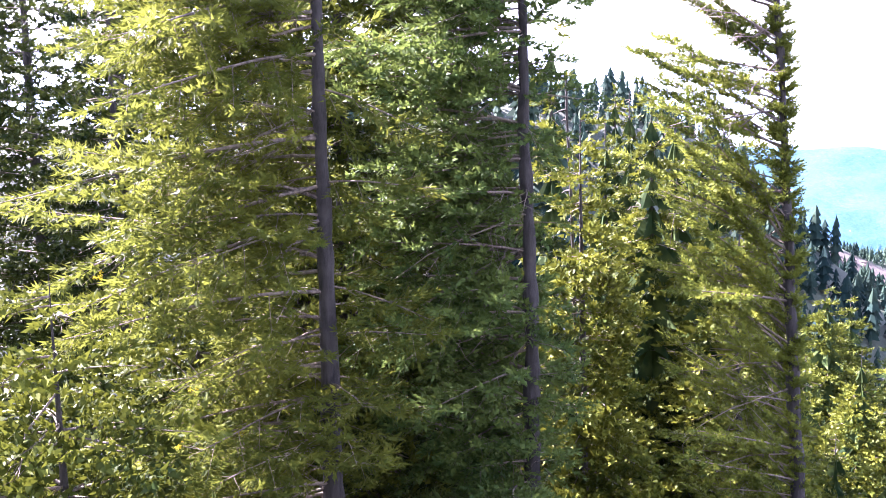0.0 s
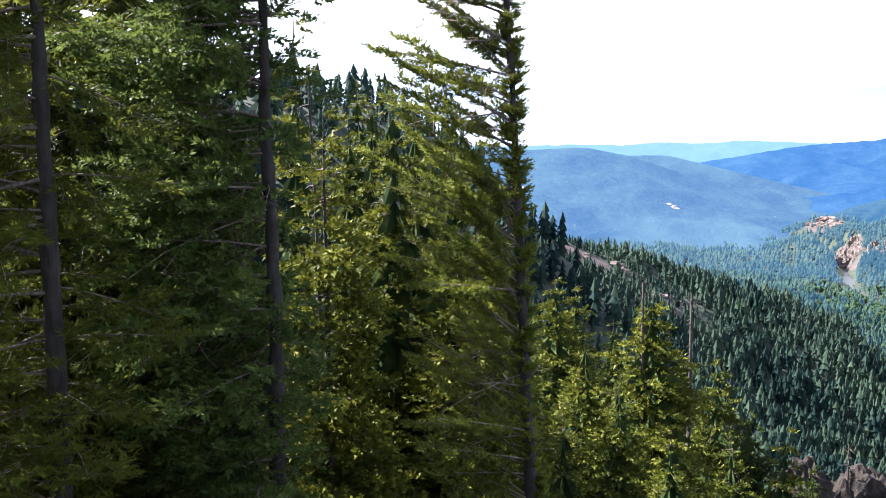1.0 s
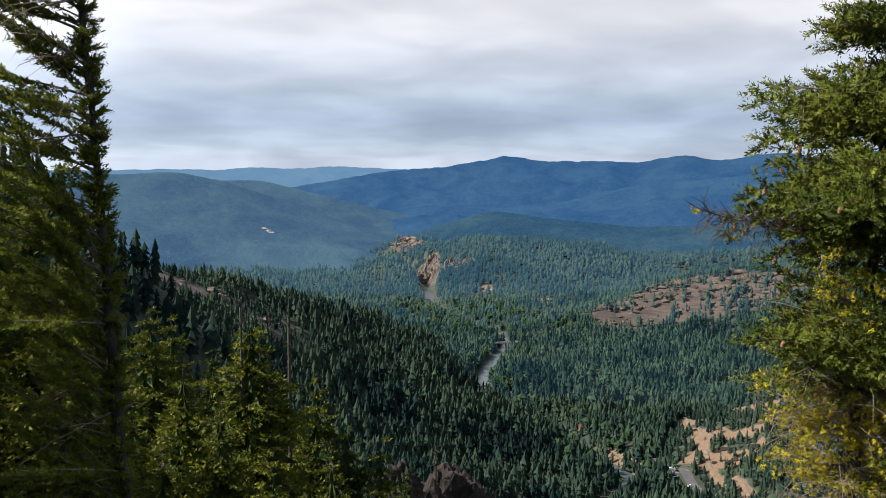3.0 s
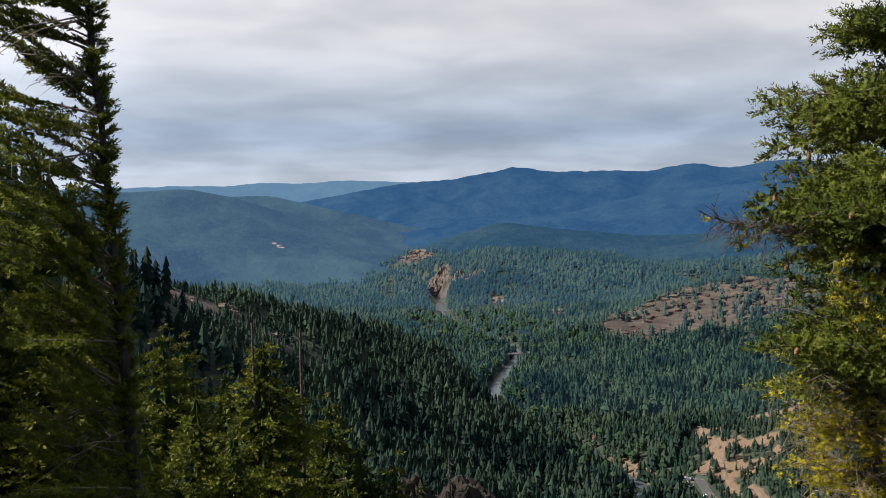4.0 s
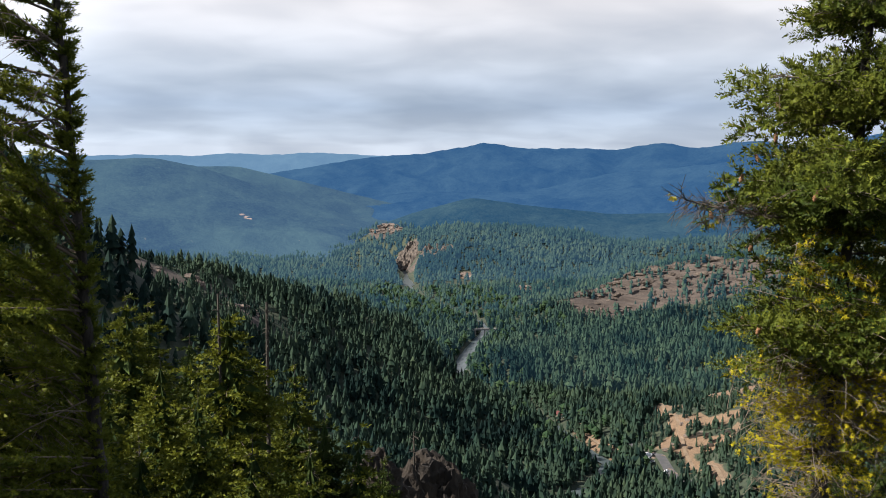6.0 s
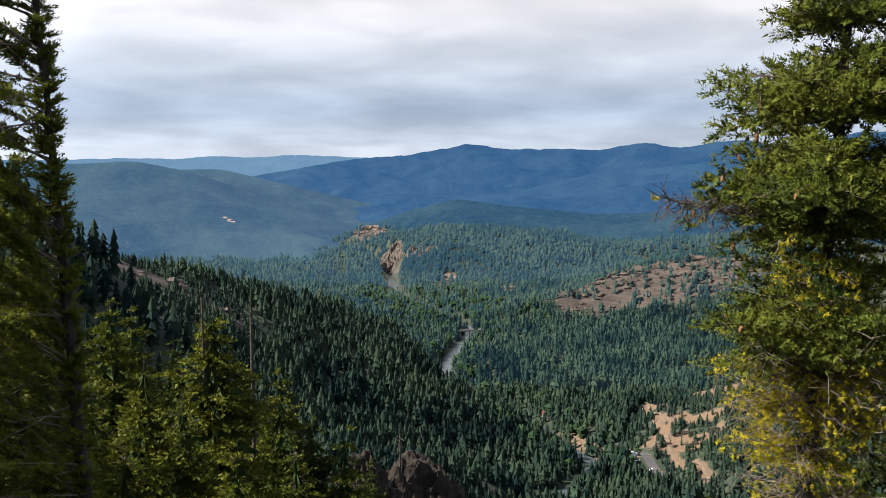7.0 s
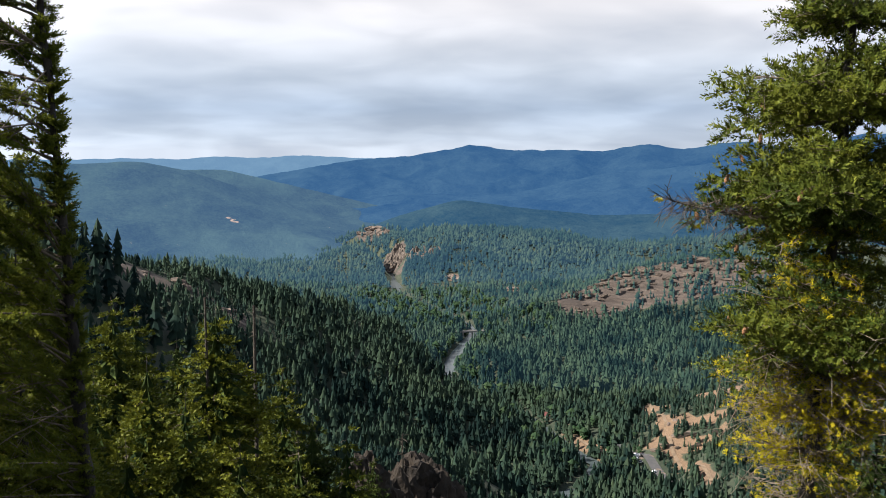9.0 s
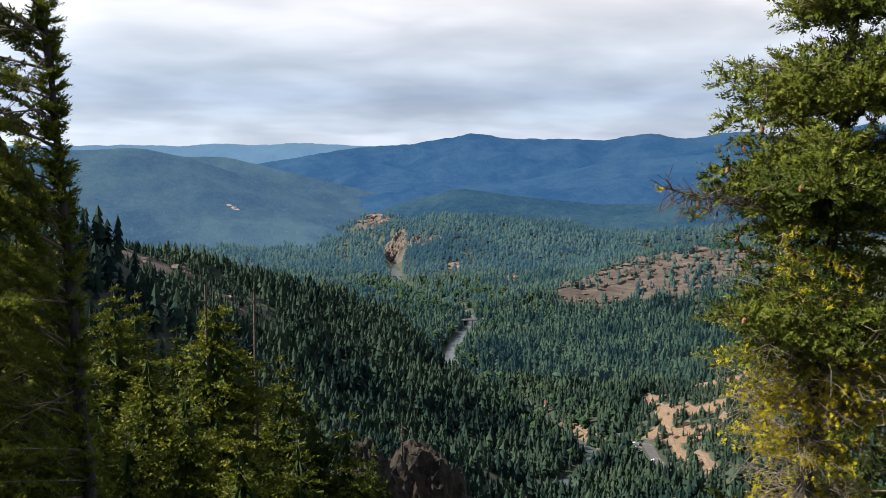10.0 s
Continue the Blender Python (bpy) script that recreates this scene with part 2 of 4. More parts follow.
def waves(x, y, size, seed, octaves=4):
    rng, total, amp = np.random.default_rng(seed), 0, 1.0
    for _ in range(octaves):
        for _ in range(4):
            a, ph = rng.uniform(0, 6.28), rng.uniform(0, 6.28)
            total = total + amp * np.sin((x * np.cos(a) + y * np.sin(a)) * 6.28 / size + ph + 1.3 * np.sin((x * np.sin(a) - y * np.cos(a)) * 4.1 / size))
        size, amp = size * 0.47, amp * 0.5
    return total / 6


def land(x, y):
    """Height of the ground at x, y (arrays)."""
    x, y = np.asarray(x, float), np.asarray(y, float)
    r = np.hypot(x, y)
    d, _ = along(RIVER, x, y)
    floor = RIVER_Z + 1.5 + 0.045 * np.minimum(d, 900) - 5.0 * np.exp(-(d / 13) ** 2)
    hs = [floor]
    for pts, slope, width in RIDGES:
        dist, high = along(pts, x, y)
        hs.append(high - slope * (np.sqrt(dist ** 2 + width ** 2) - width))
    hs = np.array(hs)
    k = np.clip(r * 0.012, 0.6, 9.0)
    top = hs.max(0)
    z = top + k * np.log(np.exp((hs - top) / k).sum(0))
    z = np.minimum(z, np.where(r > 760, floor + np.where(r > 1500, 2.0 * np.maximum(d - 13, 0), 0.45 * np.maximum(d - 13, 0) + 2.5 * np.maximum(d - 60, 0)), 1e6))
    bench = np.clip(1.6 - inside(np.stack([x.ravel(), y.ravel()], 1), (14.0, 1508), 215, 50, -8), 0, 1).reshape(x.shape)
    tall = 9.0
    level = (z + 2.2 * waves(x, y, 55, 31)) / tall
    part_up = level - np.floor(level)
    z = z + bench * tall * (np.clip((part_up - 0.62) / 0.30, 0, 1) - part_up)
    rough = np.clip((r - 3) / 60, 0, 1) * (1 - np.exp(-(d / 60) ** 2))
    return z + rough * (np.clip(r / 120, 0.25, 7.0) * waves(x, y, 130, 3) + 0.35 * waves(x, y, 9, 5))


def spot(az, r):
    x, y, _ = polar(az, r)
    return x, y, float(land(np.array([x]), np.array([y]))[0])


# ---- mesh helpers ----
def mesh_of(name, verts, faces, mat, smooth=True):
    """A mesh from arrays: verts (n, 3), faces (m, 3) or (m, 4)."""
    verts, faces = np.ascontiguousarray(verts, np.float32), np.ascontiguousarray(faces, np.int32)
    me = bpy.data.meshes.new(name)
    n = faces.shape[1]
    me.vertices.add(len(verts))
    me.vertices.foreach_set("co", verts.ravel())
    me.loops.add(faces.size)
    me.loops.foreach_set("vertex_index", faces.ravel())
    me.polygons.add(len(faces))
    me.polygons.foreach_set("loop_start", np.arange(0, faces.size, n, dtype=np.int32))
    me.polygons.foreach_set("use_smooth", np.full(len(faces), smooth))
    me.update(calc_edges=True)
    me.materials.append(mat)
    return me


def under(ob, parent):
    ob.parent = parent
    return ob


def thing(name, place, label, category, group="", kind=""):
    e = new(name)
    e.empty_display_size = 0.2
    e.location = place
    return tagged(e, label, category, group, kind)


class Tubes:
    """Gathers round, tapering limbs into one mesh."""

    def __init__(self, sides=5):
        self.v, self.f, self.n, self.k = [], [], 0, sides

    def add(self, pts, radii):
        pts, radii, k = np.asarray(pts, float), np.asarray(radii, float), self.k
        d = np.gradient(pts, axis=0)
        d /= np.linalg.norm(d, axis=1)[:, None] + 1e-9
        ref = np.where(np.abs(d[:, 2:3]) > 0.9, [[1.0, 0, 0]], [[0, 0, 1.0]])
        u = np.cross(d, ref)
        u /= np.linalg.norm(u, axis=1)[:, None] + 1e-9
        w = np.cross(d, u)
        a = np.arange(k) * 2 * np.pi / k
        ring = pts[:, None] + radii[:, None, None] * (np.cos(a)[None, :, None] * u[:, None] + np.sin(a)[None, :, None] * w[:, None])
        m = len(pts)
        i, j = np.meshgrid(np.arange(m - 1), np.arange(k), indexing="ij")
        q = np.stack([i * k + j, i * k + (j + 1) % k, (i + 1) * k + (j + 1) % k, (i + 1) * k + j], -1).reshape(-1, 4)
        self.v.append(ring.reshape(-1, 3))
        self.f.append(q + self.n)
        self.n += m * k

    def mesh(self, name, mat):
        return mesh_of(name, np.concatenate(self.v), np.concatenate(self.f), mat)


def sprigs(rng, pos, way, size, needles, spread=0.75, width=0.10, length=0.55):
    """Bottle-brush sprigs: thin needles all round a short stem, one triangle each."""
    pos, way, size = np.asarray(pos), np.asarray(way), np.asarray(size)
    n = len(pos)
    way = way / (np.linalg.norm(way, axis=1)[:, None] + 1e-9)
    u = np.cross(way, rng.normal(size=(n, 3)))
    u /= np.linalg.norm(u, axis=1)[:, None] + 1e-9
    w = np.cross(way, u)
    a = rng.uniform(0, 6.283, (n, needles))
    s = (np.arange(needles) + rng.uniform(0, 1, (n, needles))) / needles
    rad = np.cos(a)[..., None] * u[:, None] + np.sin(a)[..., None] * w[:, None]
    side = -np.sin(a)[..., None] * u[:, None] + np.cos(a)[..., None] * w[:, None]
    base = pos[:, None] + way[:, None] * (s * size[:, None])[..., None] + rad * (0.07 * size[:, None, None])
    out = way[:, None] * (1 - spread * 0.55) + rad * spread
    tip = base + out * (size[:, None] * length * rng.uniform(0.7, 1.2, (n, needles)) * (1.15 - 0.5 * s))[..., None]
    half = side * (size[:, None] * width * 0.5 * (1.25 - 0.6 * s))[..., None]
    v = np.stack([base - half, base + half, tip], 2).reshape(-1, 3)
    return v, np.arange(len(v)).reshape(-1, 3)


def crown_shade_core(rng, axis, low, H, reach):
    """Added ragged, overlapping dark skirts that block light and darken a crown's inside."""
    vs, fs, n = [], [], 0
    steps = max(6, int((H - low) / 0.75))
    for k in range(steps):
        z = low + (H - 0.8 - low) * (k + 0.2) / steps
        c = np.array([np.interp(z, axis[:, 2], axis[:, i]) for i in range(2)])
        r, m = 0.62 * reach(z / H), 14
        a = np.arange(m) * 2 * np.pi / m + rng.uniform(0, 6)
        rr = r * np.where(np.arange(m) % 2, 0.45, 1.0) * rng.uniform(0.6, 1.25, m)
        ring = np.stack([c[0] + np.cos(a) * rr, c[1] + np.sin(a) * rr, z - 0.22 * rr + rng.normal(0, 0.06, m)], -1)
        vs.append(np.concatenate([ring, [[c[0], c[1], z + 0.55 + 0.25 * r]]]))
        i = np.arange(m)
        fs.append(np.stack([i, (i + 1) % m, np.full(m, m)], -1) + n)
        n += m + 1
    return mesh_of("crown_shade_core", np.concatenate(vs), np.concatenate(fs), M_CROWN_SHADE, False)


TIPS = {}


def conifer(name, label, place, H, r0, crown0, reach, count, shoot, needles, mat, seed, droop=0.5, rise=0.15, flag=None,
            lean=(0.0, 0.0), twig_gap=0.16, bare=None, lichen=0.0, dead=0, detail=True, hero=False, perk=0.0, sweep=0.0, wild=0.16, needle_len=0.55, spread=0.75, inner=0.16, heights=None, tiers=0.0, bark=None, needle_width=0.10, group="", twig_len=0.42, core=False, dead_top=0.95, thick=1.3):
    """A conifer: tapered trunk, limbs with twigs, and needles on sprigs. reach(u): limb length at height u of the tree (0 to 1);
    flag: (angle, share, length of the rest) of limbs swept to one side; bare(u): share of twigs without needles."""
    rng = np.random.default_rng(seed)
    tree = thing(name, place, label, "tree", group)
    trunk, limbs = Tubes(10 if detail else 6), Tubes(3)
    boughs = []
    steps = 60 if detail else 9
    u = np.linspace(0, 1, steps)
    bend = np.cumsum(rng.normal(0, 0.018 * H / steps ** 0.5 * 0.25, (steps, 2)), 0)
    axis = np.stack([lean[0] * u * H + bend[:, 0], lean[1] * u * H + bend[:, 1], u * H], 1)
    trunk.add(axis, r0 * (1 - 0.96 * u ** 0.9) * (1 + 0.35 * np.exp(-u * 30)) * (1 + (0.10 * rng.normal(size=steps) if detail else 0)))
    at = lambda z: np.array([np.interp(z, axis[:, 2], axis[:, i]) for i in range(3)])
    P, D, S, LP, LD, LS = [], [], [], [], [], []
    for i in range(count):
        q = (i + rng.uniform(0, 1)) / count
        z = crown0 + (H - crown0) * q if heights is None else heights(rng)
        if tiers:
            z = (H - 0.25) - max(0, round((H - z) / tiers)) * tiers + rng.normal(0, 0.05)
        L, stub = reach(z / H) * rng.uniform(0.5, 1.15), False
        phi = rng.uniform(0, 6.283)
        e0 = rise + rng.normal(0, wild)
        if flag:
            if rng.uniform() < flag[1]:
                phi = flag[0] + np.clip(rng.normal(0, 0.6), -1.1, 1.1)
            else:
                stub = flag[2] == 0
                L = rng.uniform(0.03, 0.12) if stub else L * flag[2]
        n = 8 if detail else 5
        s = np.linspace(0, 1, n)
        elev = e0 - droop * s + 0.55 * droop * s ** 2.2
        head = phi + np.cumsum(rng.normal(0, 0.09, n))
        step = np.stack([np.cos(head) * np.cos(elev), np.sin(head) * np.cos(elev), np.sin(elev)], 1) * L / (n - 1)
        pts = at(z) + np.concatenate([[np.zeros(3)], np.cumsum(step[1:], 0)])
        if hero:
            limbs = Tubes(4)
            boughs.append(limbs)
        limbs.add(pts, (0.005 + 0.0065 * L) * (1 - 0.85 * s) * (1 if detail else 1.4))
        share = bare(z / H) if bare else 0.0
        gap = 0.25 if stub else twig_gap / max(L, 0.2)
        for k, ss in enumerate(np.arange(inner + rng.uniform(0, gap), 1.0, gap)):
            p = np.array([np.interp(ss, s, pts[:, c]) for c in range(3)])
            d = step[min(int(ss * (n - 1)) + 1, n - 1)]
            d = d / (np.linalg.norm(d) + 1e-9)
            side = np.array([-d[1], d[0], 0.0]) * (1 if k % 2 else -1)
            td = d * (rng.uniform(0.45, 0.9) + sweep) + side * rng.uniform(0.6, 1.0) + np.array([0, 0, rng.normal(-0.08, 0.28)])
            td /= np.linalg.norm(td)
            tl = twig_len * L * (1.06 - ss) * rng.uniform(0.6, 1.2) + (0.45 if stub else 0.9 * min(1.0, 0.3 + L)) * shoot
            m = 4
            ts = np.linspace(0, 1, m)
            tp = p + td * (ts * tl)[:, None] + np.array([0, 0, 1]) * ((-0.20 * ts ** 1.5 + 0.10 * ts ** 3) * tl)[:, None]
            bald = rng.uniform() < share
            if detail:
                if bald:
                    tp = tp + rng.normal(0, 0.05 * tl, tp.shape) * ts[:, None]
                limbs.add(tp, (0.0024 + 0.004 * tl) * (1 - 0.75 * ts))
            if lichen and bald and share > 0.1 and rng.uniform() < lichen:
                tuft = tp[rng.integers(1, m)]
                for _ in range(rng.integers(4, 10)):
                    LP.append(tuft + rng.normal(0, 0.022, 3)), LD.append(rng.normal(0, 1, 3)), LS.append(rng.uniform(0.5, 1.1) * shoot)
            if bald:
                if detail:
                    for _ in range(rng.integers(1, 4)):
                        j = rng.integers(0, m - 1)
                        tw = rng.normal(0, 1, 3) * np.array([1, 1, 0.7]) + td * 0.7
                        limbs.add([tp[j], tp[j] + tw * tl * 0.13, tp[j] + tw * tl * 0.25 + rng.normal(0, 0.02 * tl, 3)], [0.0025, 0.0018, 0.001])
                continue
            for ts0 in np.arange(0.1, 1.01, min(0.9, 0.62 * shoot / tl)):
                b = np.array([np.interp(ts0, ts, tp[:, c]) for c in range(3)])
                sd = np.array([-td[1], td[0], 0.0])
                for sgn in (-1, 1):
                    P.append(b)
                    D.append(td * rng.uniform(0.5, 1.0) + sd * sgn * rng.uniform(0.3, 0.9) + np.array([0, 0, rng.uniform(-0.15, 0.55) + perk]))
                    S.append(shoot * rng.uniform(0.6, 1.25) * (0.7 if stub else min(1.0, 0.5 + 0.7 * L)))
            P.append(tp[-1]), D.append(td + np.array([0, 0, 0.2])), S.append(shoot * 1.1)
    for _ in range(dead):
        if hero:
            limbs = Tubes(4)
            boughs.append(limbs)
        z = rng.uniform(0.1, dead_top) * H
        phi, L = (flag[0] + rng.normal(0, 0.7) if flag else rng.uniform(0, 6.283)), rng.uniform(0.3, 0.8) * reach(max(z / H, 0.2)) + 0.2
        a = at(z)
        d = np.array([math.cos(phi), math.sin(phi), rng.normal(-0.15, 0.2)])
        b = a + d * L * 0.5 + rng.normal(0, 0.04, 3)
        c = a + d * L + np.array([0, 0, -0.12 * L]) + rng.normal(0, 0.05, 3)
        limbs.add([a, b, (b + c) / 2 + rng.normal(0, 0.04, 3), c], [0.011 * thick, 0.007 * thick, 0.005 * thick, 0.002])
        for _ in range(8):
            e = a + (c - a) * rng.uniform(0.2, 1.0)
            k = e + rng.normal(0, 0.10, 3) * L + d * 0.05
            limbs.add([e, k, k + rng.normal(0, 0.10, 3) * L + np.array([0, 0, -0.05 * L])], [0.004 * thick, 0.003 * thick, 0.0012])
    # added dark core: stands in for the shade deep inside the crown
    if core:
        under(new("crown_shade_core", crown_shade_core(rng, axis, crown0, H, reach)), tree)
    TIPS[name] = P
    under(new("trunk", trunk.mesh("trunk", bark or M_BARK)), tree)
    for bough in boughs or [limbs]:
        tagged(under(new("limb" if hero else "branchwork", bough.mesh("limb", M_TWIG)), tree), kind="" if hero else "stuff")
    if P:
        v, f = sprigs(rng, P, D, np.array(S), needles, spread, needle_width, needle_len)
        under(new("crown", mesh_of("crown", v, f, mat, False)), tree)
    if LP:
        v, f = sprigs(rng, LP, LD, np.array(LS) * 0.36, 12, 1.2, 0.19, 0.5)
        tagged(under(new("lichen", mesh_of("lichen", v, f, M_LICHEN, False)), tree), "yellow wolf lichen tufts on dead twigs")
    return tree


# ---- ground ----
# open places: heading, distance, half sizes, turn, share of trees that stay
CLEARINGS = [((-18.2, 838), 26, 16, 20, 0.55), ((-15.1, 856), 12, 14, 0, 0.35), ((-12.6, 815), 12, 32, 20, 0.50),
             ((14.5, 1505), 190, 42, -8, 0.55), ((9.3, 1462), 66, 26, 20, 0.14), ((7.6, 1450), 24, 20, 0, 0.2),
             ((-3.2, 2075), 26, 40, 0, 0.10), ((-1.75, 2005), 50, 26, 0, 0.25), ((0.3, 1880), 14, 26, 0, 0.04), ((3.9, 1760), 14, 26, 0, 0.04), ((4.6, 1540), 16, 40, 0, 0.04), ((-4.5, 2320), 46, 40, 0, 0.25),
             ((-3.25, 1990), 22, 130, 0, 0.0), ((-3.2, 1880), 16, 40, 0, 0.0), ((-3.15, 1800), 16, 60, 0, 0.0), ((-0.15, 1090), 16, 50, 0, 0.0), ((0.4, 1190), 14, 60, 0, 0.0), ((1.4, 1312), 10, 30, 0, 0.0), ((9.2, 795), 12, 9, 0, 0.0), ((9.1, 775), 7, 16, 0, 0.0), ((11.95, 766), 8, 15, 0, 0.0), ((7.0, 700), 10, 14, 0, 0.0)]
# long open strips: points as heading, distance; half width; share of trees that stay; bare soil
STRIPS = [([(12.4, 893), (14.1, 880), (16.0, 856), (18.5, 842)], 7, 0.10, True), ([(12.46, 905), (12.8, 868), (13.35, 838), (13.6, 806), (13.9, 776), (14.6, 750), (15.6, 727), (16.3, 700)], 5, 0.0, True),
          ([(12.6, 800), (13.2, 808), (14.5, 822), (15.85, 808), (17.5, 806)], 7, 0.06, True), ([(13.2, 792), (14.3, 786), (15.4, 780), (16.6, 782)], 9, 0.30, True),
          ([(10.9, 815), (11.6, 798), (12.5, 771), (13.4, 740), (14.4, 705)], 6.5, 0.0, False), ([(7.76, 876), (8.19, 856), (8.9, 835), (9.77, 818), (10.2, 806)], 5, 0.0, True)]
STRIPS = [([polar(*q) for q in pts], w, share, bare) for pts, w, share, bare in STRIPS]


def tan_soil(x, y):
    """1 on the warm sandy banks near the road and the bluff."""
    xy = np.stack([x, y], 1)
    return np.clip(1.5 - np.minimum(inside(xy, (14.8, 850), 130, 160), inside(xy, (2.6, 1690), 150, 240)), 0, 1)


def bare_soil(x, y):
    """1 on open soil and scree, 0 under the trees."""
    xy = np.stack([x, y], 1)
    best = np.zeros(len(x))
    for c, rx, ry, turn, share in CLEARINGS:
        if share == 0.0:
            continue
        best = np.maximum(best, np.clip(1.6 - inside(xy, c, rx, ry, turn), 0, 1))
    for pts, w, share, bare in STRIPS:
        if bare:
            best = np.maximum(best, np.clip(1.6 - (along(pts, x, y)[0] / w) ** 2, 0, 1))
    d, _ = along(RIVER, x, y)
    return np.maximum(best, 0.36 * (d < 18))


def ground_sheet():
    az = np.concatenate([np.arange(-76, 36, 0.55), np.arange(36, 284, 4.0)])
    r = np.concatenate([[0.0], np.geomspace(1.2, 300, 150), np.arange(308, 1440, 8.5), np.arange(1443, 1572, 3.0), np.arange(1577, 2300, 8.5), np.geomspace(2320, 4800, 30)])
    A, Rr = np.meshgrid(np.radians(az), r)
    x, y = Rr * np.sin(A), Rr * np.cos(A)
    z = land(x, y)
    z[Rr > 3300] = np.minimum(z, -250)[Rr > 3300]
    n = len(az)
    i, j = np.meshgrid(np.arange(len(r) - 1), np.arange(n), indexing="ij")
    f = np.stack([i * n + j, (i + 1) * n + j, (i + 1) * n + (j + 1) % n, i * n + (j + 1) % n], -1).reshape(-1, 4)
    ob = new("ground", mesh_of("ground", np.stack([x, y, z], -1).reshape(-1, 3), f[:, ::-1], M_GROUND))
    bare = ob.data.attributes.new("bare_soil", "FLOAT", "POINT")
    bare.data.foreach_set("value", bare_soil(x.ravel(), y.ravel()).astype(np.float32))
    ob.data.attributes.new("tan_soil", "FLOAT", "POINT").data.foreach_set("value", tan_soil(x.ravel(), y.ravel()).astype(np.float32))
    tagged(ob, "steep forested hillside and valley floor with dry grass and bare soil", "ground", kind="structure")


ground_sheet()


def ribbon(name, pts, width, lift, mat, label, category, follow=True):
    """A strip along a line on the land: water or road."""
    p = []
    for a, b in zip(pts, pts[1:]):
        for k in range(14):
            s = k / 14
            p.append((a[0] + (b[0] - a[0]) * s, a[1] + (b[1] - a[1]) * s))
    p = np.array(p + [pts[-1][:2]])
    for _ in range(6):
        p[1:-1] = (p[:-2] + 2 * p[1:-1] + p[2:]) / 4
    d = np.gradient(p, axis=0)
    d /= np.linalg.norm(d, axis=1)[:, None]
    nrm = np.stack([-d[:, 1], d[:, 0]], 1)
    far = np.hypot(p[:, 0], p[:, 1])
    w = width * np.where(far < 1000, 0.55, np.where((far > 1400) & (far < 1840), 0.25, np.where(far > 1840, 1.3, 1.0))) * (1 + 0.18 * waves(p[:, 0], p[:, 1], 160, 21))
    rows = [p + nrm * (w * s)[:, None] for s in (-0.5, -0.17, 0.17, 0.5)]
    z = land(p[:, 0], p[:, 1]) + lift if follow else np.full(len(p), lift)
    v = np.stack([np.column_stack([q, z]) for q in rows], 1).reshape(-1, 3)
    i, j = np.meshgrid(np.arange(len(p) - 1), np.arange(3), indexing="ij")
    f = np.stack([i * 4 + j, i * 4 + j + 1, (i + 1) * 4 + j + 1, (i + 1) * 4 + j], -1).reshape(-1, 4)
    return tagged(new(name, mesh_of(name, v, f, mat)), label, category, kind="structure")


def water_material():
    m, t, p = material("river_water")
    n = noise_out(t, coords(t), 0.25, 4.0)
    t.links.new(mix_color(t, n, (0.025, 0.036, 0.038), (0.075, 0.092, 0.095)), p.inputs["Base Color"])
    p.inputs["Roughness"].default_value = 0.30
    bump(t, p, noise_out(t, coords(t), 0.9, 3.0), 0.12, 0.06)
    return m


ribbon("river", RIVER, 22, RIVER_Z - 0.6, water_material(), "grey-blue river winding between wooded banks", "water", False)


# ---- distance: far hills, haze painted as glow ----
def far_material(name, haze_glow, share, a, b, soil=None):
    """Far woods whose blue haze is painted on as an even emission glow."""
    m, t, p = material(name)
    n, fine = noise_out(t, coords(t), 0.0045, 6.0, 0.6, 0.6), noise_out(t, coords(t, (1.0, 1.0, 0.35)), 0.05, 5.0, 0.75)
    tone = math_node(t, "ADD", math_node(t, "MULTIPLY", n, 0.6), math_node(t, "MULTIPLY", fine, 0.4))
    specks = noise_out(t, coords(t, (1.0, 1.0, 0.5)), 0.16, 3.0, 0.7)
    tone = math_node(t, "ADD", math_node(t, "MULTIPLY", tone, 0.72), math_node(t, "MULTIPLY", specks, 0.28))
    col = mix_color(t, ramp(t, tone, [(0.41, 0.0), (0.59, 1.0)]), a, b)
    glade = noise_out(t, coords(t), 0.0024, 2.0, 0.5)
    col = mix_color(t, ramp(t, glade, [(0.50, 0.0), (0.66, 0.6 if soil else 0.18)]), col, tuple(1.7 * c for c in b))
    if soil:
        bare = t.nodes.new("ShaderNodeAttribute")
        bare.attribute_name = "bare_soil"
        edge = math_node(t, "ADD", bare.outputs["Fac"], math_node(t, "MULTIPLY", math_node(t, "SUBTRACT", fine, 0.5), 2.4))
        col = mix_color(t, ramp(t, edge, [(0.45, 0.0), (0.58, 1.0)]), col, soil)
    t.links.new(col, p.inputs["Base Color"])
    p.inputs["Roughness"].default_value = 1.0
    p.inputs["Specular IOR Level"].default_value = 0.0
    # the haze: a flat blue emission from the hill surface itself
    p.inputs["Emission Color"].default_value = (*haze_glow, 1)
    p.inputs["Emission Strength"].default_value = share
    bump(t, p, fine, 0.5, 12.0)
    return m


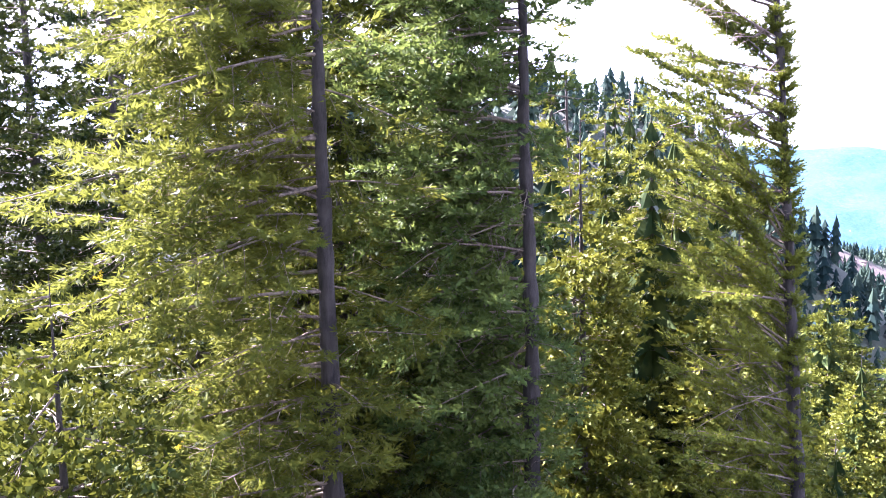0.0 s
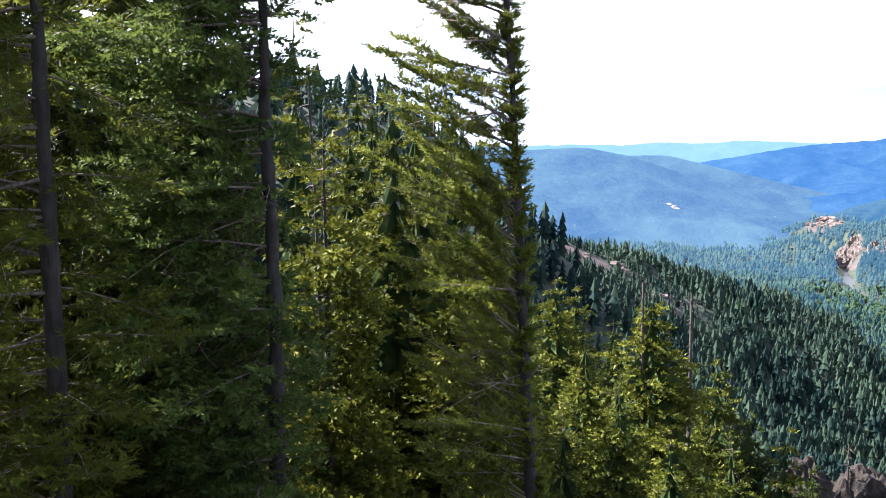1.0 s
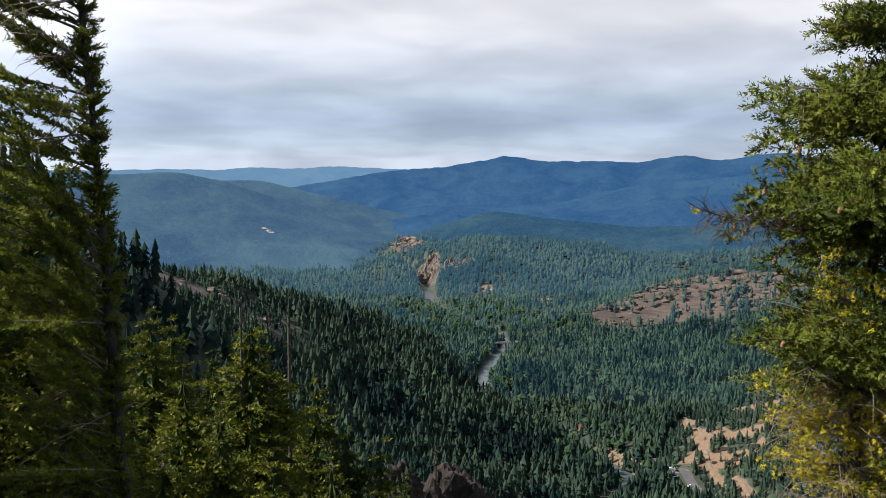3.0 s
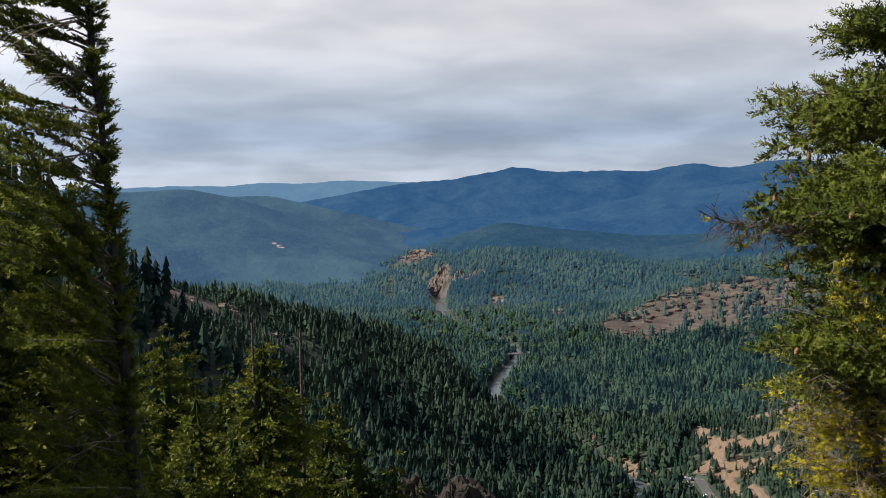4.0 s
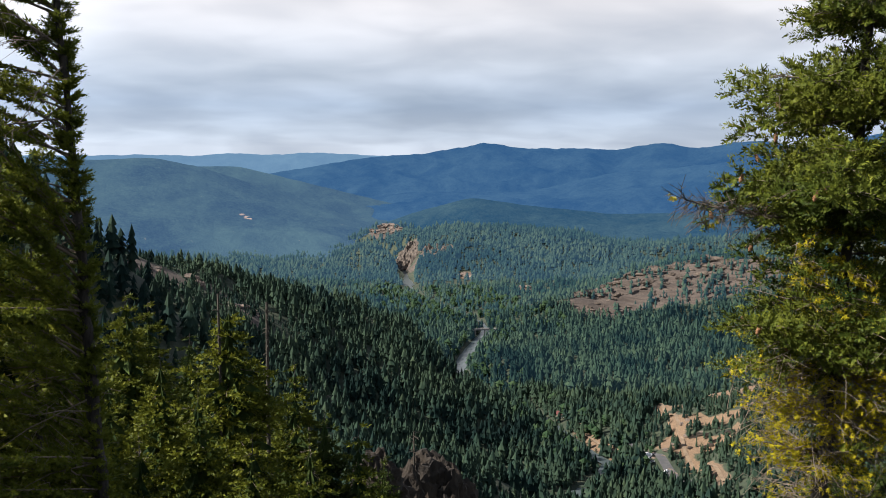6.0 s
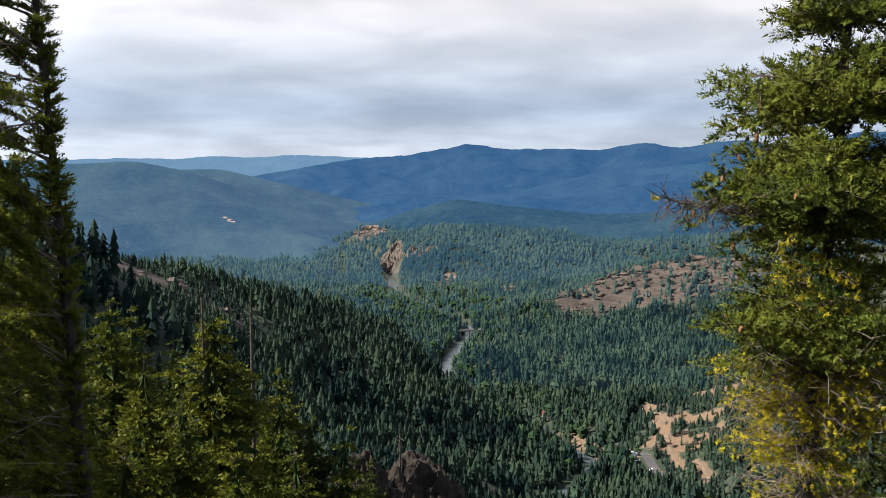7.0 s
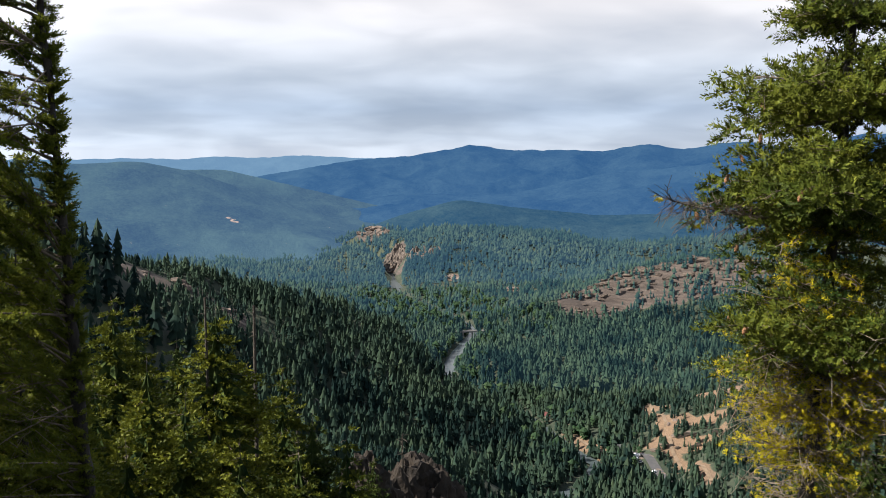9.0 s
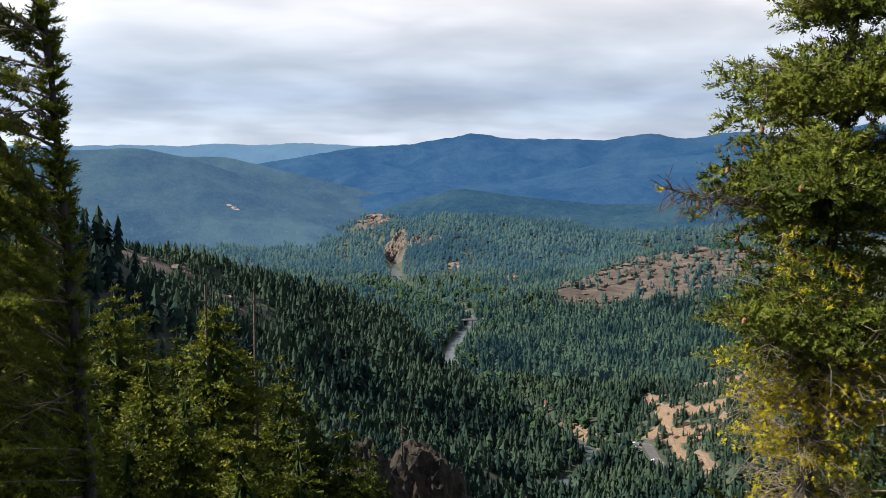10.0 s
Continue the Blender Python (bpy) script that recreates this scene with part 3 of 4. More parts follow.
def far_range(name, label, crest, depth, base, mat, seed, rough, open_at=()):
    """A wooded mountain range: its crest as heading, distance, height, falling to both sides."""
    az0, az1 = crest[0][0], crest[-1][0]
    az = np.linspace(az0, az1, int((az1 - az0) * 4))
    r0 = np.interp(az, [c[0] for c in crest], [c[1] for c in crest])
    z0 = np.interp(az, [c[0] for c in crest], [c[2] for c in crest])
    k = np.ones(5) / 5
    z0 = np.convolve(np.pad(z0, 2, "edge"), k, "valid")
    z0 = z0 + rough * (0.16 * waves(az * 60, az * 0, 90, seed + 7) + 0.05 * waves(az * 60, az * 0, 11, seed + 8, 2))
    v = []
    rows = np.concatenate([np.linspace(-1, 0, 40), np.linspace(0.05, 0.5, 6)])
    for s in rows:
        r = r0 + s * depth
        x, y = r * np.sin(np.radians(az)), r * np.cos(np.radians(az))
        spur = waves(x, y, depth * 0.9, seed, 5)
        fold = 0.5 - np.abs(spur)
        h = base + (z0 - base) * (1 - np.abs(s) ** 0.85) + rough * fold * 2.6 * np.sin(np.pi * min(abs(s), 1.0)) ** 0.7
        v.append(np.column_stack([x, y, h]))
    n = len(az)
    i, j = np.meshgrid(np.arange(len(rows) - 1), np.arange(n - 1), indexing="ij")
    f = np.stack([i * n + j, i * n + j + 1, (i + 1) * n + j + 1, (i + 1) * n + j], -1).reshape(-1, 4)
    v = np.concatenate(v)
    ob = tagged(new(name, mesh_of(name, v, f, mat)), label, "mountains", kind="structure")
    bare = np.zeros(len(v))
    for c, rx, ry in open_at:
        bare = np.maximum(bare, np.clip(1.5 - inside(v, c, rx, ry), 0, 1))
    ob.data.attributes.new("bare_soil", "FLOAT", "POINT").data.foreach_set("value", bare.astype(np.float32))
    return ob


def el(deg, r):
    return EYE.z + r * math.tan(radians(deg))


M_FAR_A = far_material("far_range_haze_glow", (0.135, 0.26, 0.41), 0.42, (0.006, 0.010, 0.010), (0.016, 0.024, 0.024))
M_FAR_B = far_material("far_woods_haze_glow", (0.024, 0.090, 0.215), 0.44, (0.003, 0.006, 0.008), (0.015, 0.025, 0.025))
M_FAR_C = far_material("mid_woods_haze_glow", (0.017, 0.066, 0.140), 0.41, (0.003, 0.008, 0.010), (0.020, 0.032, 0.026))
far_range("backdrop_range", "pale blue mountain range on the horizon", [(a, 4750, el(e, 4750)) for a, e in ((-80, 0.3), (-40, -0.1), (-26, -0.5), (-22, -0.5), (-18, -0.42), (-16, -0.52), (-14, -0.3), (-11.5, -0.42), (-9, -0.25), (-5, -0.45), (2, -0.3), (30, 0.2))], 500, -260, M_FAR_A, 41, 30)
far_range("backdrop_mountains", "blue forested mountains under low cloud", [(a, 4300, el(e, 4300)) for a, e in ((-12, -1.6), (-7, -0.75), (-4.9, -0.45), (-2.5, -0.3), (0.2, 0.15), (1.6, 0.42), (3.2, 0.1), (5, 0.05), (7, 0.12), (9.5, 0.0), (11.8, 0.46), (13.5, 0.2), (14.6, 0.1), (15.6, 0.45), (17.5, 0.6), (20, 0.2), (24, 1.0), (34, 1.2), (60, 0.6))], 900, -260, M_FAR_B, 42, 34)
far_range("backdrop_foothills", "dark wooded foothills, blue haze painted as glow", [(a, 3500, el(e, 3500)) for a, e in ((-9, -3.6), (-3, -2.6), (4, -2.6), (9, -1.4), (14, -0.9), (18, -0.4), (26, 0.3), (50, 0.3))], 700, -262, M_FAR_B, 43, 24)
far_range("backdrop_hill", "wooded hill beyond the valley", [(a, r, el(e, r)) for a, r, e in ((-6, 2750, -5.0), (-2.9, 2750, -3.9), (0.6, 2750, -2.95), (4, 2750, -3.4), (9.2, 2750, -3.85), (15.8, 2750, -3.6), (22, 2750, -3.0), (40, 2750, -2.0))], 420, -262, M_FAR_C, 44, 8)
M_FAR_D = far_material("knoll_woods_haze_glow", (0.048, 0.104, 0.192), 0.41, (0.003, 0.007, 0.008), (0.022, 0.036, 0.026), (0.26, 0.17, 0.10))
far_range("backdrop_knoll", "green-blue wooded hill beyond the ridge, haze painted as glow", [(a, r, el(e, r)) for a, r, e in ((-50, 2600, -0.2), (-34, 2700, -0.4), (-26, 2750, -1.0), (-22, 2750, -0.75), (-18.2, 2750, -0.6), (-15.3, 2750, -1.25), (-11.4, 2750, -2.6), (-6.4, 2750, -4.3), (-2, 2750, -5.2))], 640, -262, M_FAR_D, 46, 12, [((-13.25, 2462), 5, 10), ((-13.1, 2440), 5, 14), ((-12.9, 2418), 8, 8), ((-22.0, 2480), 12, 8), ((-8.9, 2500), 5, 6), ((-10.4, 2480), 4, 9)])
far_range("backdrop_spur", "wooded spur behind the left hill, haze painted as glow", [(a, r, el(e, r)) for a, r, e in ((-34, 3300, -1.0), (-22, 3300, -1.2), (-13.5, 3300, -1.1), (-9, 3300, -2.2), (-4, 3300, -3.4), (0, 3300, -4.2))], 420, -262, M_FAR_D, 45, 8)


# ---- the woods, too many to count ----
def wood(name, label, xy, h0, h1, tiers, sides, mat, seed, fat=0.17, full=False, smooth=False):
    """Spruces and firs of a whole slope: stacked ragged skirts, each tree its own island of tone."""
    rng = np.random.default_rng(seed)
    n = len(xy)
    z = land(xy[:, 0], xy[:, 1])
    h = rng.uniform(h0, h1, n) * rng.choice([0.45, 0.7, 0.9, 1.0, 1.25], n) * young(xy)
    w = h * fat * rng.uniform(0.7, 1.45, n)
    a = np.arange(2 * sides) * np.pi / sides
    vs, fs, per = [], [], 0
    for k in range(tiers):
        low, top = 0.05 + 0.90 * k / tiers * 0.93, 0.05 + 0.95 * (k + 1.55) / (tiers + 0.55)
        rad = math.sin(math.pi * (0.2 + 0.62 * low)) if full else 1.08 * (1 - low) ** 0.62 * min(1.0, 0.72 + 1.4 * low)
        rr = rad * np.where(np.arange(2 * sides) % 2, 0.72, 1.0)[None] * rng.uniform(0.6, 1.3, (n, 2 * sides))
        tw = a[None] + rng.uniform(0, 6.28, (n, 1))
        ring = np.stack([xy[:, :1] + np.cos(tw) * rr * w[:, None], xy[:, 1:] + np.sin(tw) * rr * w[:, None],
                         z[:, None] + h[:, None] * (low + rng.uniform(-0.03, 0.03, (n, 2 * sides)) + np.where(np.arange(2 * sides) % 2, 0.05, 0.0))], -1)
        apex = np.stack([xy[:, 0], xy[:, 1], z + h * min(top, 1.0)], -1)[:, None]
        vs.append(np.concatenate([ring, apex], 1))
        idx = np.arange(2 * sides)
        fs.append(np.stack([idx, (idx + 1) % (2 * sides), np.full(2 * sides, 2 * sides)], -1) + per)
        per += 2 * sides + 1
    v = np.concatenate(vs, 1)
    f = np.concatenate(fs)[None] + (np.arange(n) * per)[:, None, None]
    return tagged(new(name, mesh_of(name, v.reshape(-1, 3), f.reshape(-1, 3), mat, smooth)), label, "forest", kind="stuff")


def young(xy):
    """Trees stay short on the dry bank by the road, on the open ridge and round the scree."""
    best = np.minimum(inside(xy, (16, 800), 66, 130), 1.01 + 0 * xy[:, 0])
    best = np.minimum(best, inside(xy, (-15.5, 845), 90, 45))
    return np.where(best < 1, 0.58, 1.0)


def scatter(seed, az0, az1, r0, r1, gap):
    rng = np.random.default_rng(seed)
    area = 0.5 * radians(az1 - az0) * (r1 ** 2 - r0 ** 2)
    n = int(area / gap ** 2)
    r = np.sqrt(rng.uniform(r0 ** 2, r1 ** 2, n))
    a = np.radians(rng.uniform(az0, az1, n))
    return np.stack([r * np.sin(a), r * np.cos(a)], 1)


def thin(xy, seed, glades=True):
    rng = np.random.default_rng(seed)
    keep = np.ones(len(xy), bool)
    for c, rx, ry, turn, share in CLEARINGS:
        e = inside(xy, c, rx, ry, turn) + 0.5 * waves(xy[:, 0], xy[:, 1], 40, 8)
        keep &= (e > 1) | (rng.uniform(size=len(xy)) < share)
    for pts, w, share, _ in STRIPS:
        e = along(pts, xy[:, 0], xy[:, 1])[0] / w + 0.25 * waves(xy[:, 0], xy[:, 1], 30, 9)
        keep &= (e > 1) | (rng.uniform(size=len(xy)) < share)
    d, _ = along(RIVER, xy[:, 0], xy[:, 1])
    far = np.hypot(xy[:, 0], xy[:, 1])
    keep &= d > np.where(far < 1000, 6, np.where((far > 1400) & (far < 1850), 2, 11)) + rng.uniform(0, 4, len(xy))
    keep &= (far < 1380) | (far > 1840) | (d > 100) | (rng.uniform(size=len(xy)) < 0.5)
    if not glades:
        return xy[keep]
    gaps = waves(xy[:, 0], xy[:, 1], 70, 12)
    keep &= gaps > -1.05 + rng.uniform(-0.2, 0.2, len(xy))
    return xy[keep]


slopes = np.concatenate([thin(scatter(1, -26, 31, 420, 1000, 4.9), 1), thin(scatter(8, 9.3, 19, 690, 960, 5.0), 8, False)])
near = np.hypot(slopes[:, 0], slopes[:, 1]) < 640
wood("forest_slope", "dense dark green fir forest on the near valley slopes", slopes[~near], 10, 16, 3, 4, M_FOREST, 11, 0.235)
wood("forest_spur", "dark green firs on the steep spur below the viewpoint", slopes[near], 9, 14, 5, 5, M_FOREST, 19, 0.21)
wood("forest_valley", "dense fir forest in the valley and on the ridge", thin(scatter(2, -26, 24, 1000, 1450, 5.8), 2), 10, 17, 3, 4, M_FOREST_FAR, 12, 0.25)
wood("haze_glow_woods", "fir woods beyond the river, blue haze painted as faint glow", thin(scatter(7, -26, 24, 1450, 1800, 7.2), 7), 10, 16, 2, 4, M_BACK_NEAR, 17, 0.25, smooth=True)
wood("haze_glow_hill_woods", "far fir woods on the hills, blue haze painted as faint glow", np.concatenate([thin(scatter(3, -26, 22, 1800, 2450, 8.6), 3, False), thin(scatter(9, -3, 9, 1940, 2130, 10.0), 9, False)]), 11, 18, 2, 4, M_BACK_FAR, 13, 0.27, smooth=True)
wood("haze_glow_thicket", "young firs filling the far slope", thin(scatter(10, -6, 11, 1850, 2240, 7.0), 10, False), 7, 11, 2, 3, M_BACK_FAR, 18, 0.40, smooth=True)
wood("forest_hillside", "fir forest on the steep hillside", np.concatenate([scatter(4, -50, -25.5, 105, 380, 5.0), scatter(5, -25.5, 2, 180, 430, 4.2), scatter(11, -23, -17.5, 290, 350, 2.8)]), 6.5, 10.5, 5, 5, M_FOREST, 14, 0.19)
banks = scatter(6, -8, 12, 760, 1760, 10.0)
banks = banks[(lambda d: (d > 12) & (d < np.where(np.hypot(banks[:, 0], banks[:, 1]) > 1330, 115, 45)))(along(RIVER, banks[:, 0], banks[:, 1])[0])]
wood("riverside_trees", "light green broadleaf trees along the river", banks, 7, 12, 4, 5, M_LEAF, 15, 0.40, True)


# ---- trees close by ----
def left_of(az):
    return math.pi + radians(-az)


def rooted(az, r, top):
    """Foot and height of a tree whose tip stands at the elevation top."""
    x, y, z = spot(az, r)
    return (x, y, z - 0.3), max(el(top, r) - z + 0.3, 3.0)


p, h = rooted(-22.75, 14.0, 26)
TILT = 0.05
p = (p[0] + 0.925 * TILT * (EYE.z - p[2]), p[1] + 0.38 * TILT * (EYE.z - p[2]), p[2])
conifer("windswept_fir", "tall fir with grey bark, limbs swept aside by wind", p, h, 0.135, 1.5,
        lambda u: 2.9 * (1.12 - u) ** 0.42 * min(1, 0.45 + 1.2 * u), 480, 0.155, 12, M_NEEDLE_MID, 101, droop=0.20, rise=0.55, wild=0.22,
        lean=(-0.925 * TILT, -0.38 * TILT), flag=(left_of(-22.3) - 0.1, 0.27, 0), twig_gap=0.11, bare=lambda u: 0.22 if u < 0.5 else 0.04, dead=26, hero=True, needle_width=0.18, needle_len=0.50, spread=0.55, inner=0.14, twig_len=0.13, sweep=1.1, perk=-0.2)
p, h = rooted(-37.8, 12.0, 34)
conifer("dark_fir", "tall dense dark green fir", p, h, 0.145, 1.0,
        lambda u: 3.0 * (1.1 - u) ** 0.5 * min(1, 0.5 + 1.2 * u), 240, 0.20, 10, M_NEEDLE_DARK, 102, droop=0.5, rise=0.15, wild=0.25,
        flag=(left_of(-37.8), 0.6, 0.35), twig_gap=0.16, bare=lambda u: 0.10, dead=16, hero=True, needle_width=0.20, needle_len=0.52, spread=0.55, inner=0.05, tiers=0.4)
p, h = rooted(-50.1, 10.5, 36)
conifer("golden_fir", "fir with yellow-green lichen-hung limbs and dark trunk", p, h, 0.145, 0.8,
        lambda u: 3.7 * (1.1 - u) ** 0.45 * min(1, 0.5 + 1.2 * u), 170, 0.18, 11, M_NEEDLE_GOLD, 103, droop=0.62, rise=0.12, wild=0.2,
        flag=(left_of(-50.1), 0.62, 0.42), twig_gap=0.15, bare=lambda u: 0.12, lichen=0.2, dead=20, hero=True, needle_width=0.14, needle_len=0.62, spread=0.6, inner=0.06, perk=-0.15)
# the small fir at the edge grows in whorls, bare and mossy below
p, h = rooted(20.6, 6.25, 25)
WHORLS = [(3.5, 0.42, 0.8), (3.1, 0.45, 0.8), (2.75, 0.52, 0.9), (2.42, 0.62, 1.3), (2.17, 0.52, 0.7), (1.97, 0.82, 2.2), (1.84, 0.84, 1.4), (1.62, 0.48, 0.3), (1.47, 0.82, 1.2), (1.32, 0.98, 2.2), (1.12, 0.62, 1.1), (0.92, 0.55, 1.1), (0.68, 0.62, 1.2), (0.46, 0.94, 2.6),
          (0.20, 0.80, 1.6), (-0.05, 0.68, 1.8), (-0.35, 0.58, 1.6), (-0.7, 0.50, 1.2), (-1.1, 0.45, 0.8)]


def whorl(rng):
    w = np.array([q[2] for q in WHORLS])
    return max(0.2, WHORLS[rng.choice(len(WHORLS), p=w / w.sum())][0] + rng.normal(0, 0.03) - p[2])


def whorl_reach(u):
    zs = [q[0] for q in WHORLS][::-1]
    return 0.84 * float(np.interp(p[2] + u * h, zs, [q[1] for q in WHORLS][::-1]))


def whorl_bare(u):
    return float(np.interp(p[2] + u * h, [0.28, 0.37, 0.44, 0.60, 0.80, 1.05, 1.2], [0.96, 0.30, 0.05, 0.35, 0.6, 0.55, 0.05]))


conifer("lichen_fir", "small tufted fir, yellow lichen on dead lower twigs", p, h, 0.070, 0.6, whorl_reach, 450, 0.105, 20, M_NEEDLE_FRESH, 104, droop=0.22, rise=0.12, wild=0.15,
        lean=(0.05, -0.03), twig_gap=0.056, bare=whorl_bare, lichen=0.95, dead=170, dead_top=0.42, thick=0.45, hero=True,
        needle_width=0.125, needle_len=0.31, spread=0.72, perk=0.40, inner=0.08, twig_len=0.27, heights=whorl)


M_BOUGH = bark_material("dead_bough_bark", (0.022, 0.016, 0.012), (0.11, 0.085, 0.066), 14.0)


def dead_bough(tree):
    """A bare grey bough that reaches out level, its twigs hanging, tufts of lichen at their ends."""
    rng = np.random.default_rng(12)
    a, b = np.array([2.45, 5.75, 1.20]), np.array([1.36, 5.80, 1.33])
    s = np.linspace(0, 1, 12)
    line = a + (b - a) * s[:, None] + np.array([0, 0, 1]) * (-0.07 * np.sin(s * 3.0))[:, None] + np.cumsum(rng.normal(0, 0.006, (12, 3)), 0)
    bough, where = Tubes(5), []
    root = np.array(tree.location)
    bough.add(line - root, 0.012 * (1 - 0.85 * s) + 0.0015)
    for _ in range(95):
        q = rng.uniform(0.35, 1.0)
        e = np.array([np.interp(q, s, line[:, c]) for c in range(3)])
        d = np.array([rng.normal(-0.5, 0.6), rng.normal(0, 0.5), rng.choice([-1.0, -0.6, 0.35, 0.6])]) * rng.uniform(0.05, 0.17)
        m = e + d * 0.5 + rng.normal(0, 0.02, 3)
        bough.add(np.array([e, m, e + d + np.array([-0.02, 0, -0.02])]) - root, [0.0032, 0.0022, 0.0009])
        for _ in range(3):
            bough.add(np.array([m, m + d * 0.4 + rng.normal(0, 0.03, 3)]) - root, [0.0022, 0.001])
        if rng.uniform() < 0.08:
            where += [e + d - root + rng.normal(0, 0.012, 3) for _ in range(6)]
    part_ob = tagged(under(new("limb", bough.mesh("limb", M_BOUGH)), tree), "bare grey dead bough")
    v, f = sprigs(rng, where, rng.normal(size=(len(where), 3)), np.full(len(where), 0.03), 22, 1.2, 0.14, 0.5)
    tagged(under(new("lichen", mesh_of("lichen", v, f, M_LICHEN, False)), part_ob), "yellow wolf lichen tufts")


dead_bough(scene.objects["lichen_fir"])

M_CONE = plain_material("cone_scales", (0.10, 0.045, 0.018), (0.26, 0.13, 0.055), 40.0, 0.8, 0.5, 0.003)


def fir_cones(tree, count):
    """Small hanging cones with rows of scales."""
    rng = np.random.default_rng(9)
    bm = bmesh.new()
    bmesh.ops.create_uvsphere(bm, u_segments=10, v_segments=12, radius=1.0)
    for v in bm.verts:
        k = 1 + 0.16 * math.sin(v.co.z * 16 + math.atan2(v.co.y, v.co.x) * 2)
        v.co = Vector((v.co.x * 0.013 * k, v.co.y * 0.013 * k, v.co.z * 0.032))
    me = bpy.data.meshes.new("cone")
    bm.to_mesh(me)
    bm.free()
    me.materials.append(M_CONE)
    tips = [q for q in TIPS["lichen_fir"] if q[2] + tree.location.z > 0.3 and q[0] + tree.location.x < 2.0]
    for i in rng.choice(len(tips), count, replace=False):
        ob = under(new("cone", me), tree)
        ob.location = Vector(tips[i]) + Vector((0, 0, -0.03))
        ob.rotation_euler = (rng.uniform(-0.5, 0.5), rng.uniform(-0.5, 0.5), 0)


fir_cones(scene.objects["lichen_fir"], 26)

# firs on the slopes below and beside the viewpoint: heading, distance, elevation of the tip, spread, tone
slim = lambda w, k=1.0: (lambda u: w * 1.35 * (1.015 - u) ** k * min(1, 0.35 + 3 * u) + 0.1)
spire = lambda w, tall: (lambda u: w / 3.0 * float(np.interp((1 - u) * tall, [0, 1.0, 2.2, 4.3, 8.4, 14], [0.12, 0.45, 0.85, 2.1, 3.0, 3.4])))
# g and b carry painted sunlight, d painted shade, f lies between
TONES = {"g": M_FIR_SUN_TONE, "f": M_FIR_GREEN, "b": M_FIR_SUN_TONE, "d": M_FIR_SHADE_TONE}
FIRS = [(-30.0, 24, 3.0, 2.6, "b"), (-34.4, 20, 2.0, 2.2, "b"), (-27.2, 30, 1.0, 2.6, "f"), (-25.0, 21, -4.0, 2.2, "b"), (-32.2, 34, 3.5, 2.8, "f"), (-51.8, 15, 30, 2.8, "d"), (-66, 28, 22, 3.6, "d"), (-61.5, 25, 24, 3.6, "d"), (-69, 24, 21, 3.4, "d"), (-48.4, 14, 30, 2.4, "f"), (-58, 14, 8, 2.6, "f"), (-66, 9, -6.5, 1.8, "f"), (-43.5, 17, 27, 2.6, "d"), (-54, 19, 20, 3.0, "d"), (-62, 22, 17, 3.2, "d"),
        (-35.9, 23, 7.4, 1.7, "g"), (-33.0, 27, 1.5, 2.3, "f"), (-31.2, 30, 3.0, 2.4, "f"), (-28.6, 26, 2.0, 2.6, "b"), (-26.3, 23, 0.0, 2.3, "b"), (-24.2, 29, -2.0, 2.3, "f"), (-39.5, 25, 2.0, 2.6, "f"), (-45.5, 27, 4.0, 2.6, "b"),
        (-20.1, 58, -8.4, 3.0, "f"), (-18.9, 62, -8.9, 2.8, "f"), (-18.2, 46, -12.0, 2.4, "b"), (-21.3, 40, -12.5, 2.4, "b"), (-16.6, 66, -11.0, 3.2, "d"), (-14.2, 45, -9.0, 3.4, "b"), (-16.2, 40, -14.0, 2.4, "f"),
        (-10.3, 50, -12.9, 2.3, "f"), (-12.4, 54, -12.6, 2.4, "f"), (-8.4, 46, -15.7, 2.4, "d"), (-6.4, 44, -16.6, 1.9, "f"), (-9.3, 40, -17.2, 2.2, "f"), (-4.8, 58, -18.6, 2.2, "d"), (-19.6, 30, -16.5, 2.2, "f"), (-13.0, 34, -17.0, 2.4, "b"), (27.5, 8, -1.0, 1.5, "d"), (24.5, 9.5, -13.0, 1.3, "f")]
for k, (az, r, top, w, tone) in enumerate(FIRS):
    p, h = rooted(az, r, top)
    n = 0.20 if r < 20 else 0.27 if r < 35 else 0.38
    conifer("fir", {"g": "yellow-green fir, sunlight in its needle colour", "f": "mid-green fir on the steep slope", "b": "bright green fir, sunlight in its needle colour", "d": "dark green fir on the steep slope"}[tone],
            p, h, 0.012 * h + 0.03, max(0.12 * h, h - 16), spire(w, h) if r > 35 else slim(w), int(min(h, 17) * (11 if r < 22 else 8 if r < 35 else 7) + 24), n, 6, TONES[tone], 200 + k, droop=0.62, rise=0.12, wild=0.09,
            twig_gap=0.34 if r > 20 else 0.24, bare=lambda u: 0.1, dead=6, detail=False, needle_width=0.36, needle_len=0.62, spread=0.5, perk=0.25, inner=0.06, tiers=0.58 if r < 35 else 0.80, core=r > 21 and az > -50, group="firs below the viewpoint")


